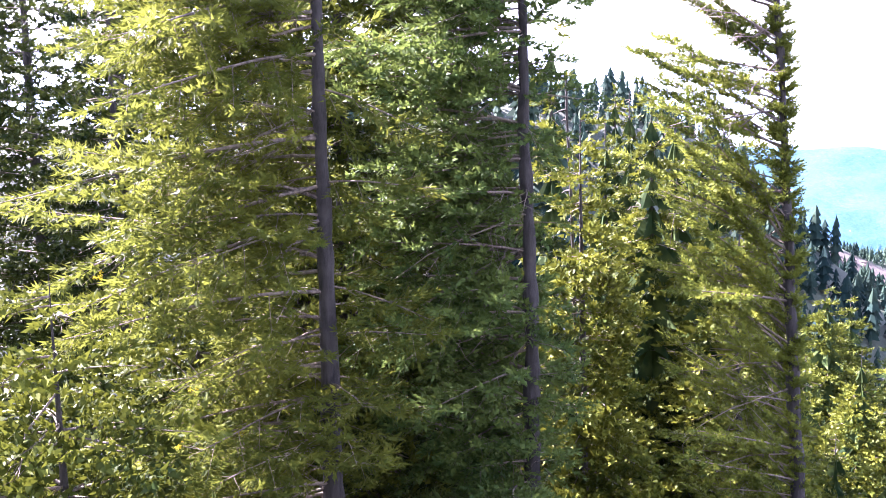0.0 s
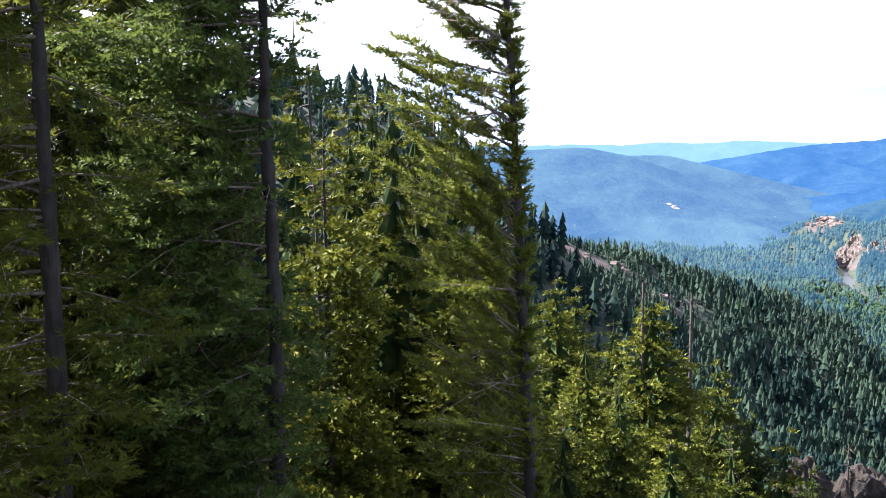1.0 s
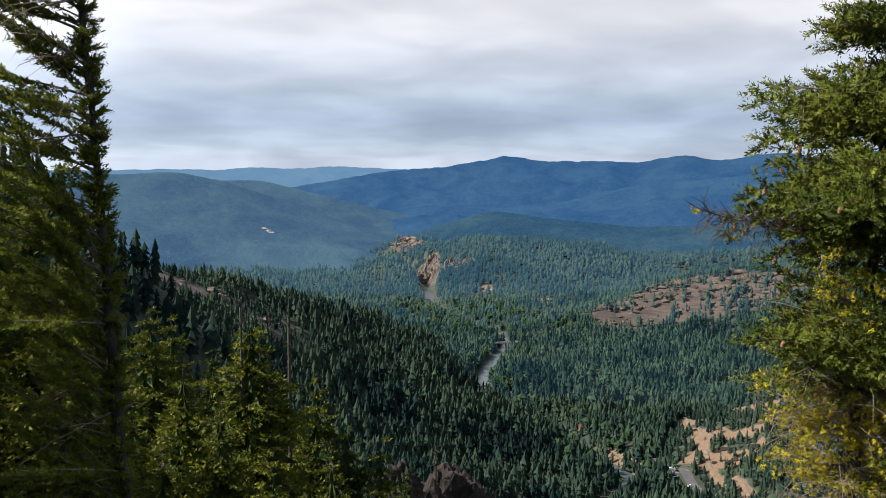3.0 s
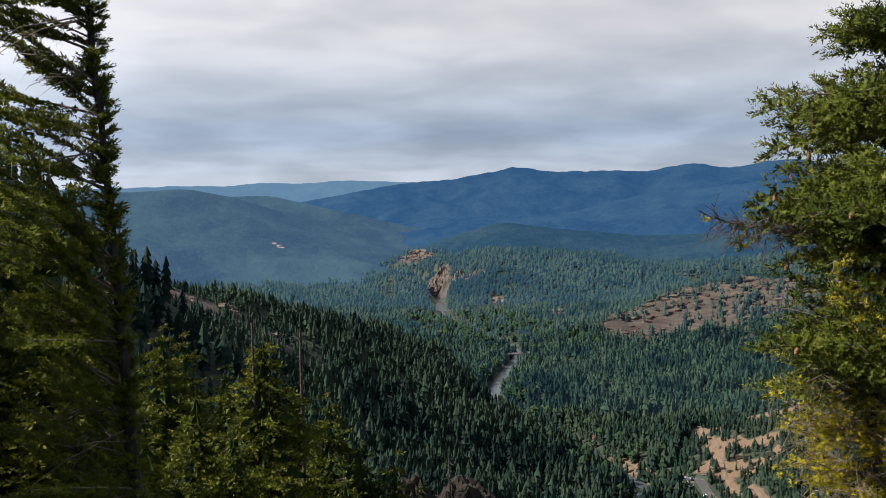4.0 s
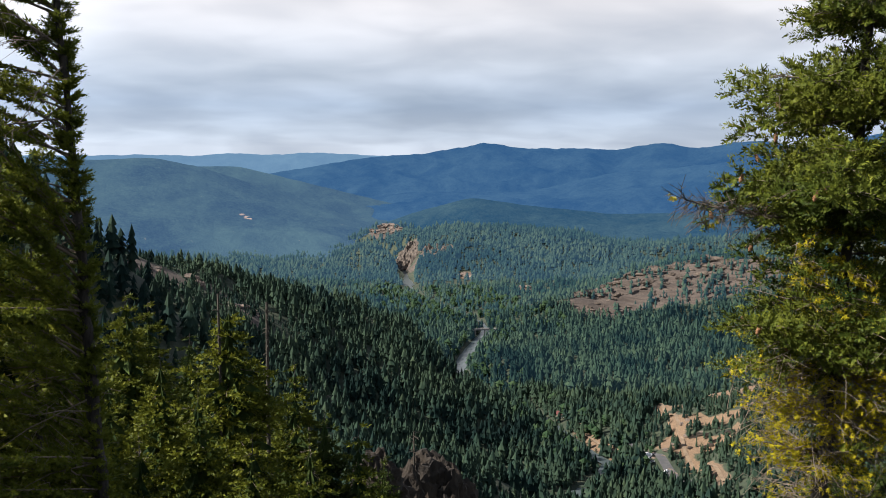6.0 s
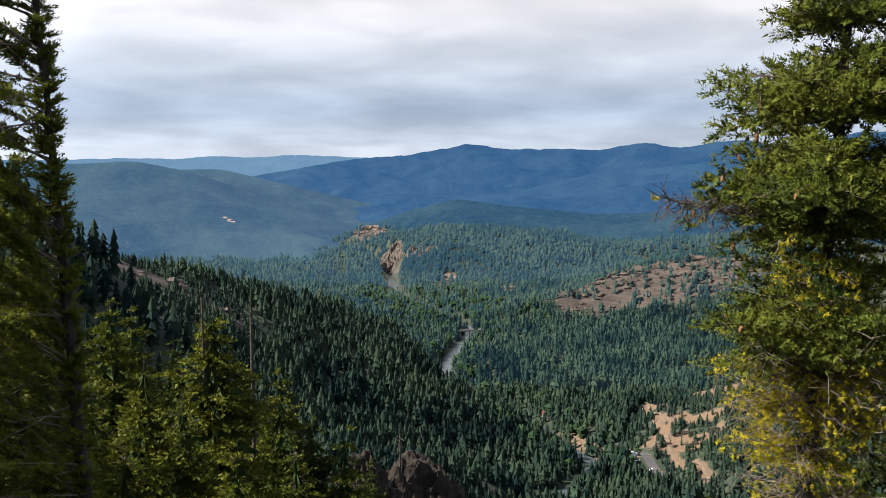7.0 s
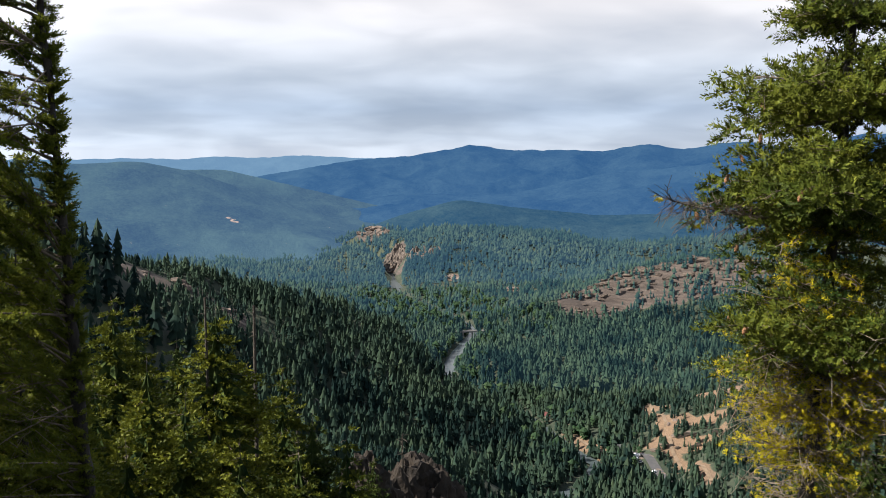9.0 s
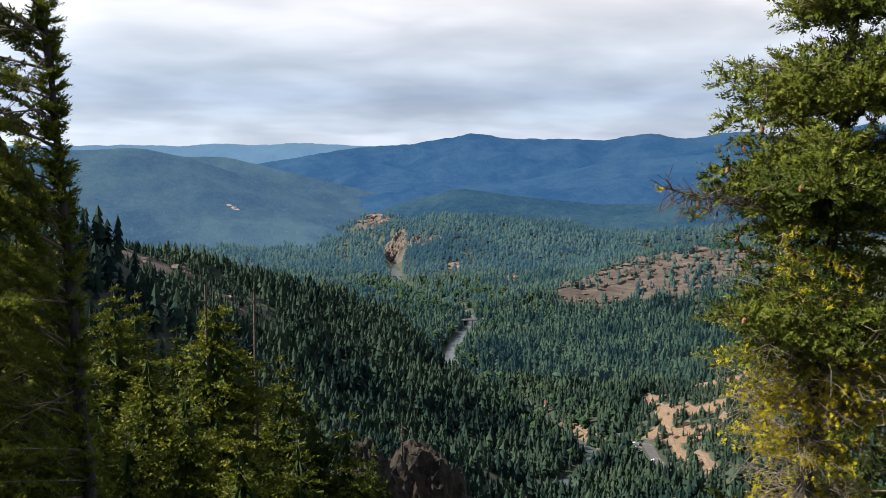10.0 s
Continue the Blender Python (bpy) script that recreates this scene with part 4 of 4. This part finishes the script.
def copies():
    """The nearer woods of the hillside: a few kinds of fir, repeated."""
    rng = np.random.default_rng(77)
    kinds = []
    for k, (h, w, mat) in enumerate(((13, 2.3, M_FIR_SHADE_TONE), (11, 2.1, M_FIR_GREEN), (15, 2.5, M_FIR_SHADE_TONE), (9, 1.9, M_FIR_GREEN), (12, 2.0, M_FIR_SUN_TONE))):
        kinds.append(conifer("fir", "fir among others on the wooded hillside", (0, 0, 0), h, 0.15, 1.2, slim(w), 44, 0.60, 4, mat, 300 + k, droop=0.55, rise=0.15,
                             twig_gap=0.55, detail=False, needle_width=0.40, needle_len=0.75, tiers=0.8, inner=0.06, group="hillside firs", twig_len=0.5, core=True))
    spots = []
    for xy in np.concatenate([scatter(31, -70, -24, 20, 105, 4.0), scatter(32, -24, -6, 66, 185, 6.0)]):
        r, az = math.hypot(*xy), math.degrees(math.atan2(*xy))
        if any((xy[0] - q[0]) ** 2 + (xy[1] - q[1]) ** 2 < 7 for q in spots):
            continue
        if az > -40 and r < 26:
            continue
        spots.append(xy)
    rng.shuffle(spots)
    spots.sort(key=lambda q: not -46 < math.degrees(math.atan2(*q)) < -6)
    for i, (x, y) in enumerate(spots[:105]):
        z = float(land(np.array([x]), np.array([y]))[0]) - 0.2
        s = rng.uniform(0.8, 1.15)
        m = Matrix.Translation((x, y, z)) @ Matrix.Rotation(rng.uniform(0, 6.28), 4, "Z") @ Matrix.Scale(s, 4)
        if i < len(kinds):
            kinds[i].matrix_basis = m
        else:
            copy_thing(kinds[i % len(kinds)], Matrix.Translation((x, y, z)) @ Matrix.Rotation(rng.uniform(0, 6.28), 4, "Z") @ Matrix.Scale(rng.uniform(0.8, 1.15), 4))


copies()
# never in view: added to cut skylight from behind the viewpoint
wood("skylight_block_firs", "unseen tall firs added behind the viewpoint to block skylight", scatter(41, 75, 222, 7, 60, 4.6), 11, 17, 6, 6, M_FOREST, 42, 0.2)


# ---- rock ----
M_ROCK = plain_material("brown_basalt", (0.004, 0.003, 0.0022), (0.030, 0.020, 0.011), 0.35, 0.95, 0.9, 0.4)
M_ROCK_BROWN = plain_material("brown_ledge_rock", (0.018, 0.014, 0.012), (0.125, 0.096, 0.074), 0.14, 0.95, 0.9, 0.6)
M_CLIFF = plain_material("grey_tan_cliff", (0.030, 0.024, 0.021), (0.175, 0.140, 0.112), 0.16, 0.95, 1.0, 2.0)
M_ROCK_TAN = plain_material("tan_rock", (0.0638, 0.0495, 0.0420), (0.1950, 0.1500, 0.1200), 0.12, 0.95, 0.9, 0.6)


def rock_mesh(name, size, seed, mat, level=3):
    """A blocky boulder or ledge, split along joints."""
    bm = bmesh.new()
    bmesh.ops.create_icosphere(bm, subdivisions=level, radius=1.0)
    off = Vector((seed * 3.7, seed * 1.9, seed * 5.3))
    for v in bm.verts:
        d = v.co.normalized()
        k = noise.cell(d * 2.6 + off) * 0.07 + noise.noise(d * 1.6 + off) * 0.32 + (noise.noise(d * 5.0 + off) * 0.14 + noise.noise(d * 11.0 + off) * 0.13 if level > 3 else noise.noise(d * 5.0 + off) * 0.12)
        v.co = d * (1 + k)
        v.co = Vector((v.co.x * size[0], v.co.y * size[1], v.co.z * size[2]))
    me = bpy.data.meshes.new(name)
    bm.to_mesh(me)
    bm.free()
    me.materials.append(mat)
    return me


def crags():
    for k, (az, r, top, w, hgt) in enumerate(((-2.0, 67, -18.5, 1.9, 3.4), (-1.0, 67, -19.2, 1.8, 3.6), (0.0, 68, -20.3, 1.8, 3.2), (0.8, 68, -21.6, 1.5, 3.0), (-5.3, 60, -18.5, 1.5, 2.2), (-4.4, 61, -19.9, 1.8, 2.2), (-3.2, 64, -19.6, 1.2, 2.6), (-6.1, 60, -20.0, 1.0, 1.6))):
        x, y, _ = polar(az, r)
        ob = new("rock_outcrop", rock_mesh("rock_outcrop", (w, w * 0.8, hgt), 3 + k, M_ROCK, 4))
        ob.location = (x, y, el(top, r) - hgt * 0.95)
        tagged(ob, "dark brown basalt crag on the spur below", "rock", "crags")


crags()


def ledges(seed, count, az, r, size, label, group, mat, bands=()):
    """Broken rock ledges scattered over a slope."""
    rng = np.random.default_rng(seed)
    kinds = [rock_mesh("rock", (1.0, 0.7, 0.8), 20 + seed + i, mat, 3) for i in range(4)]
    for i in range(count):
        a, d = rng.uniform(*az), rng.uniform(*r)
        if bands:
            d = float(np.interp(a, [5.6, 7.9, 10.9, 14, 20], [1430, 1500, 1540, 1560, 1540])) - bands[i % len(bands)] + rng.normal(0, 3)
        x, y, z = spot(a, d)
        s = rng.uniform(*size)
        ob = new("rock", kinds[i % 4])
        ob.matrix_basis = Matrix.Translation((x, y, z - s * 0.15)) @ Matrix.Rotation(rng.uniform(-0.4, 0.4) - radians(a), 4, "Z") @ Matrix.Diagonal((s * (rng.uniform(1.0, 2.8) if bands else rng.uniform(0.8, 2.0)), s, s * (rng.uniform(0.6, 1.3) if bands else rng.uniform(0.7, 1.2)), 1))
        tagged(ob, label, "rock", group)


ledges(1, 250, (7.0, 19), (1440, 1548), (2.2, 5.4), "brown rock ledge on the open ridge", "ledges of the ridge", M_ROCK_BROWN, (2, 5, 9, 3, 26, 7, 40, 4, 60))
ledges(5, 26, (-5.5, -3.6), (2305, 2345), (5, 9), "pinkish rock outcrop above the far valley", "rocks of the far outcrop", M_ROCK_TAN)
ledges(8, 10, (4.3, 4.9), (1530, 1560), (4, 8), "orange-tan rock of a road cut", "rocks of the road cuts", M_ROCK_TAN)
ledges(9, 4, (3.7, 4.1), (1755, 1765), (6, 9), "orange-tan rock of a road cut", "rocks of the road cuts", M_ROCK_TAN)
ledges(10, 4, (0.1, 0.5), (1875, 1885), (7, 10), "orange-tan rock of a road cut", "rocks of the road cuts", M_ROCK_TAN)


def bluff():
    """Cliff where the river bends: tall joined buttresses, lower to one side."""
    for k, (az, r, top, w) in enumerate(((-3.55, 2080, -242, 16), (-3.35, 2095, -222, 20), (-3.1, 2100, -208, 22), (-2.75, 2085, -216, 24), (-2.4, 2050, -210, 22), (-2.0, 2030, -208, 20), (-1.5, 2015, -207, 18), (-1.0, 2000, -207, 16))):
        x, y, _ = polar(az, r)
        hgt = (top + 268) * 0.7
        ob = new("cliff", rock_mesh("cliff", (w, w * 0.8, hgt), 50 + k, M_CLIFF, 4))
        for v in ob.data.vertices:
            spread = max(0.55, 1.1 - 0.4 * v.co.z / hgt)
            v.co.x, v.co.y = v.co.x * spread, v.co.y * spread
        ob.location = (x, y, top - hgt)
        tagged(ob, "tall grey-tan cliff above the river bend", "rock", "cliffs of the bluff")


bluff()
ledges(3, 12, (14.0, 17.0), (774, 800), (1.2, 3.2), "dark brown boulder on the bare bank above the road", "boulders of the bank", M_ROCK)
ledges(7, 22, (12.0, 15.3), (740, 830), (1, 2.6), "tan boulder on the bare bank above the road", "boulders of the bank", M_ROCK_TAN)
ledges(4, 14, (-19.5, -12.5), (815, 870), (1.5, 4), "brown rock on the scree slope", "rocks of the scree", M_ROCK_TAN)


# ---- dead trees ----
def snag(label, az, r, top, low, radius, seed, stubs, lean=(0, 0), length=0.5):
    """A dead standing pole with broken stubs."""
    rng = np.random.default_rng(seed)
    (x, y, z), h = rooted(az, r, top)
    tree = thing("snag", (x, y, z), label, "dead tree", "snags")
    pole = Tubes(7)
    u = np.linspace(0, 1, 16)
    axis = np.stack([lean[0] * u * h + np.cumsum(rng.normal(0, 0.012, 16)), lean[1] * u * h + np.cumsum(rng.normal(0, 0.012, 16)), u * h], 1)
    pole.add(axis, radius * (1 - 0.6 * u))
    under(new("trunk", pole.mesh("trunk", M_SNAG)), tree)
    for _ in range(stubs):
        q = rng.uniform(low, 0.99)
        p = np.array([np.interp(q, u, axis[:, c]) for c in range(3)])
        a = rng.uniform(0, 6.28)
        d = np.array([math.cos(a), math.sin(a), rng.uniform(-0.3, 0.4)]) * rng.uniform(0.2, 1.0) * length
        stub = Tubes(4)
        stub.add([p, p + d * 0.5, p + d + np.array([0, 0, -0.05])], [0.03, 0.022, 0.008])
        under(new("stub", stub.mesh("stub", M_SNAG)), tree)
    return tree


snag("slender bare grey snag above the firs", -11.92, 48, -9.26, 0.5, 0.17, 1, 90, length=0.32)
snag("broken pale snag beside the crag", -2.85, 66, -17.2, 0.6, 0.12, 2, 26, length=0.8)
snag("bare spike beside the yellow fir", -14.75, 44.5, -8.7, 0.6, 0.13, 3, 50, length=0.3)
snag("thin leaning dead pole in the woods", -34.0, 21, 4.0, 0.3, 0.07, 4, 20, (-0.022, -0.015), 0.3)
snag("short bleached snag on the slope", -9.4, 56, -16.2, 0.6, 0.1, 5, 14, length=0.3)


# ---- road, bridge, cars and house by the river ----
M_ASPHALT = plain_material("asphalt", (0.045, 0.045, 0.048), (0.075, 0.073, 0.072), 0.3, 0.9, 0.2, 0.02)
M_DIRT = plain_material("dirt_track", (0.10, 0.070, 0.045), (0.22, 0.158, 0.100), 0.25, 0.95, 0.4, 0.1)
M_CONCRETE = plain_material("concrete", (0.15, 0.145, 0.135), (0.25, 0.24, 0.225), 0.5, 0.85, 0.2, 0.02)
ribbon("road", [polar(*p) for p in ((10.2, 860), (10.9, 815), (11.6, 798), (12.5, 771), (13.4, 740), (14.4, 705), (17, 660))], 15, 1.2, M_ASPHALT, "grey asphalt road beside the river", "road")
ribbon("track", [polar(*p) for p in ((12.2, 930), (12.46, 905), (12.8, 868), (13.35, 838), (13.6, 806), (13.9, 776), (14.6, 750), (15.6, 727), (16.3, 700))], 6, 1.0, M_DIRT, "pale dirt track climbing the bare bank", "track")
ribbon("lane", [polar(*p) for p in ((7.5, 895), (7.76, 876), (8.19, 856), (8.9, 835), (9.77, 818), (10.2, 806))], 6, 1.2, M_DIRT, "pale dirt lane along the river", "lane")


def box(bm, x0, x1, y0, y1, z0, z1, taper=0.0):
    c = [bm.verts.new((x * (1 - taper * k), y * (1 - taper * k), z)) for k, z in ((0, z0), (1, z1)) for x, y in ((x0, y0), (x1, y0), (x1, y1), (x0, y1))]
    for f in ((0, 3, 2, 1), (4, 5, 6, 7), (0, 1, 5, 4), (1, 2, 6, 5), (2, 3, 7, 6), (3, 0, 4, 7)):
        bm.faces.new([c[i] for i in f])


def part(name, bm, mat, parent, label=""):
    me = bpy.data.meshes.new(name)
    bmesh.ops.recalc_face_normals(bm, faces=bm.faces)
    bm.to_mesh(me)
    bm.free()
    me.materials.append(mat)
    return tagged(under(new(name, me), parent), label)


def boxed(name, dims, mat, parent, label="", taper=0.0, soft=0.0):
    bm = bmesh.new()
    box(bm, *dims, taper)
    if soft:
        bmesh.ops.bevel(bm, geom=bm.edges[:], offset=soft, segments=2, affect="EDGES")
    return part(name, bm, mat, parent, label)


def paint(name, c, rough=0.35):
    return plain_material(name, tuple(x * 0.9 for x in c), c, 3.0, rough, 0.02, 0.005)


M_WHITE, M_GREY, M_GLASS, M_TYRE = paint("white_paint", (0.8, 0.8, 0.8)), paint("grey_paint", (0.25, 0.26, 0.28)), paint("dark_glass", (0.02, 0.025, 0.03), 0.1), paint("rubber", (0.02, 0.02, 0.02), 0.8)


def car(place, turn, mat, label, L=4.6, H=1.5):
    e = thing("car", place, label, "car", "cars by the road")
    e.rotation_euler.z = turn
    boxed("body", (-L / 2, L / 2, -0.9, 0.9, 0.3, 0.3 + H * 0.45), mat, e, soft=0.12)
    boxed("cabin", (-L * 0.36, L * 0.28, -0.82, 0.82, 0.25 + H * 0.45, 0.3 + H), mat if H > 2 else M_GLASS, e, taper=0.14, soft=0.08)
    for sx in (-0.31, 0.31):
        for sy in (-0.8, 0.8):
            bm = bmesh.new()
            bmesh.ops.create_cone(bm, cap_ends=True, segments=14, radius1=0.34, radius2=0.34, depth=0.24, matrix=Matrix.Translation((sx * L, sy, 0.34)) @ Matrix.Rotation(math.pi / 2, 4, "X"))
            wheel = part("wheel", bm, M_TYRE, e)
            bm = bmesh.new()
            bmesh.ops.create_cone(bm, cap_ends=True, segments=12, radius1=0.2, radius2=0.2, depth=0.25, matrix=Matrix.Translation((sx * L, sy, 0.34)) @ Matrix.Rotation(math.pi / 2, 4, "X"))
            part("rim", bm, M_GREY, wheel)


for k, (az, r, turn, L, H) in enumerate(((11.62, 782, 0.4, 7.5, 2.9), (11.84, 776, 0.5, 7.5, 2.9), (12.1, 776, 0.3, 5.0, 1.6), (11.75, 767, 0.9, 6.5, 2.6), (12.0, 764, 0.5, 4.6, 1.5), (12.85, 748, 0.8, 6.0, 2.2), (11.5, 794, 0.6, 4.6, 1.5))):
    x, y, z = spot(az, r)
    car((x, y, z + 1.25), turn, M_GREY if k in (2, 6) else M_WHITE, "parked grey car beside the river road" if k in (2, 6) else "parked white van beside the river road", L, H)


def bridge():
    x, y, _ = polar(1.53, 1345)
    e = thing("bridge", (x, y, RIVER_Z), "pale concrete road bridge over the river", "bridge")
    e.rotation_euler.z = 0.15
    boxed("deck", (-24, 24, -4, 4, 7.0, 8.0), M_CONCRETE, e)
    for s in (-3.9, 3.9):
        boxed("railing", (-24, 24, s - 0.15, s + 0.15, 8.003, 9.1), M_CONCRETE, e)
    for px in (-14, 0, 14):
        boxed("pier", (px - 0.8, px + 0.8, -3, 3, -3, 6.997), M_CONCRETE, e)


bridge()


def house(az, r, turn, w, d, h, wall, roof, label):
    x, y, z = spot(az, r)
    e = thing("house", (x, y, z), label, "house", "houses by the river")
    e.rotation_euler.z = turn
    boxed("wall", (-w, w, -d, d, -1, h), wall, e)
    bm = bmesh.new()
    pts = [bm.verts.new(p) for p in ((-w - 0.5, -d - 0.6, h + 0.003), (w + 0.5, -d - 0.6, h + 0.003), (w + 0.5, d + 0.6, h + 0.003), (-w - 0.5, d + 0.6, h + 0.003), (-w - 0.5, 0, h + d * 0.7), (w + 0.5, 0, h + d * 0.7))]
    for f in ((0, 1, 5, 4), (2, 3, 4, 5), (0, 4, 3), (1, 2, 5), (3, 2, 1, 0)):
        bm.faces.new([pts[i] for i in f])
    part("roof", bm, roof, e)
    for k in (-0.55, 0.45):
        win = boxed("window", (k * w - 0.7, k * w + 0.7, -d - 0.06, -d - 0.01, 1.2, 2.4), M_GLASS, e)
        boxed("sill", (k * w - 0.8, k * w + 0.8, -d - 0.2, -d - 0.01, 1.08, 1.18), M_WHITE, win)
    boxed("door", (-0.5, 0.5, -d - 0.06, -d - 0.01, 0, 2.1), M_GREY, e)


M_ROOF_RED, M_ROOF_TAN, M_WALL = paint("red_roof", (0.11, 0.03, 0.025), 0.7), paint("tan_roof", (0.45, 0.36, 0.25), 0.7), paint("cream_wall", (0.55, 0.48, 0.36), 0.8)
house(7.75, 912, 0.3, 6, 4, 3.2, M_WALL, M_ROOF_TAN, "small cream house with a tan roof by the river")
house(6.42, 922, -0.2, 5, 4, 3.0, M_WALL, M_ROOF_RED, "small house with a red roof among firs")
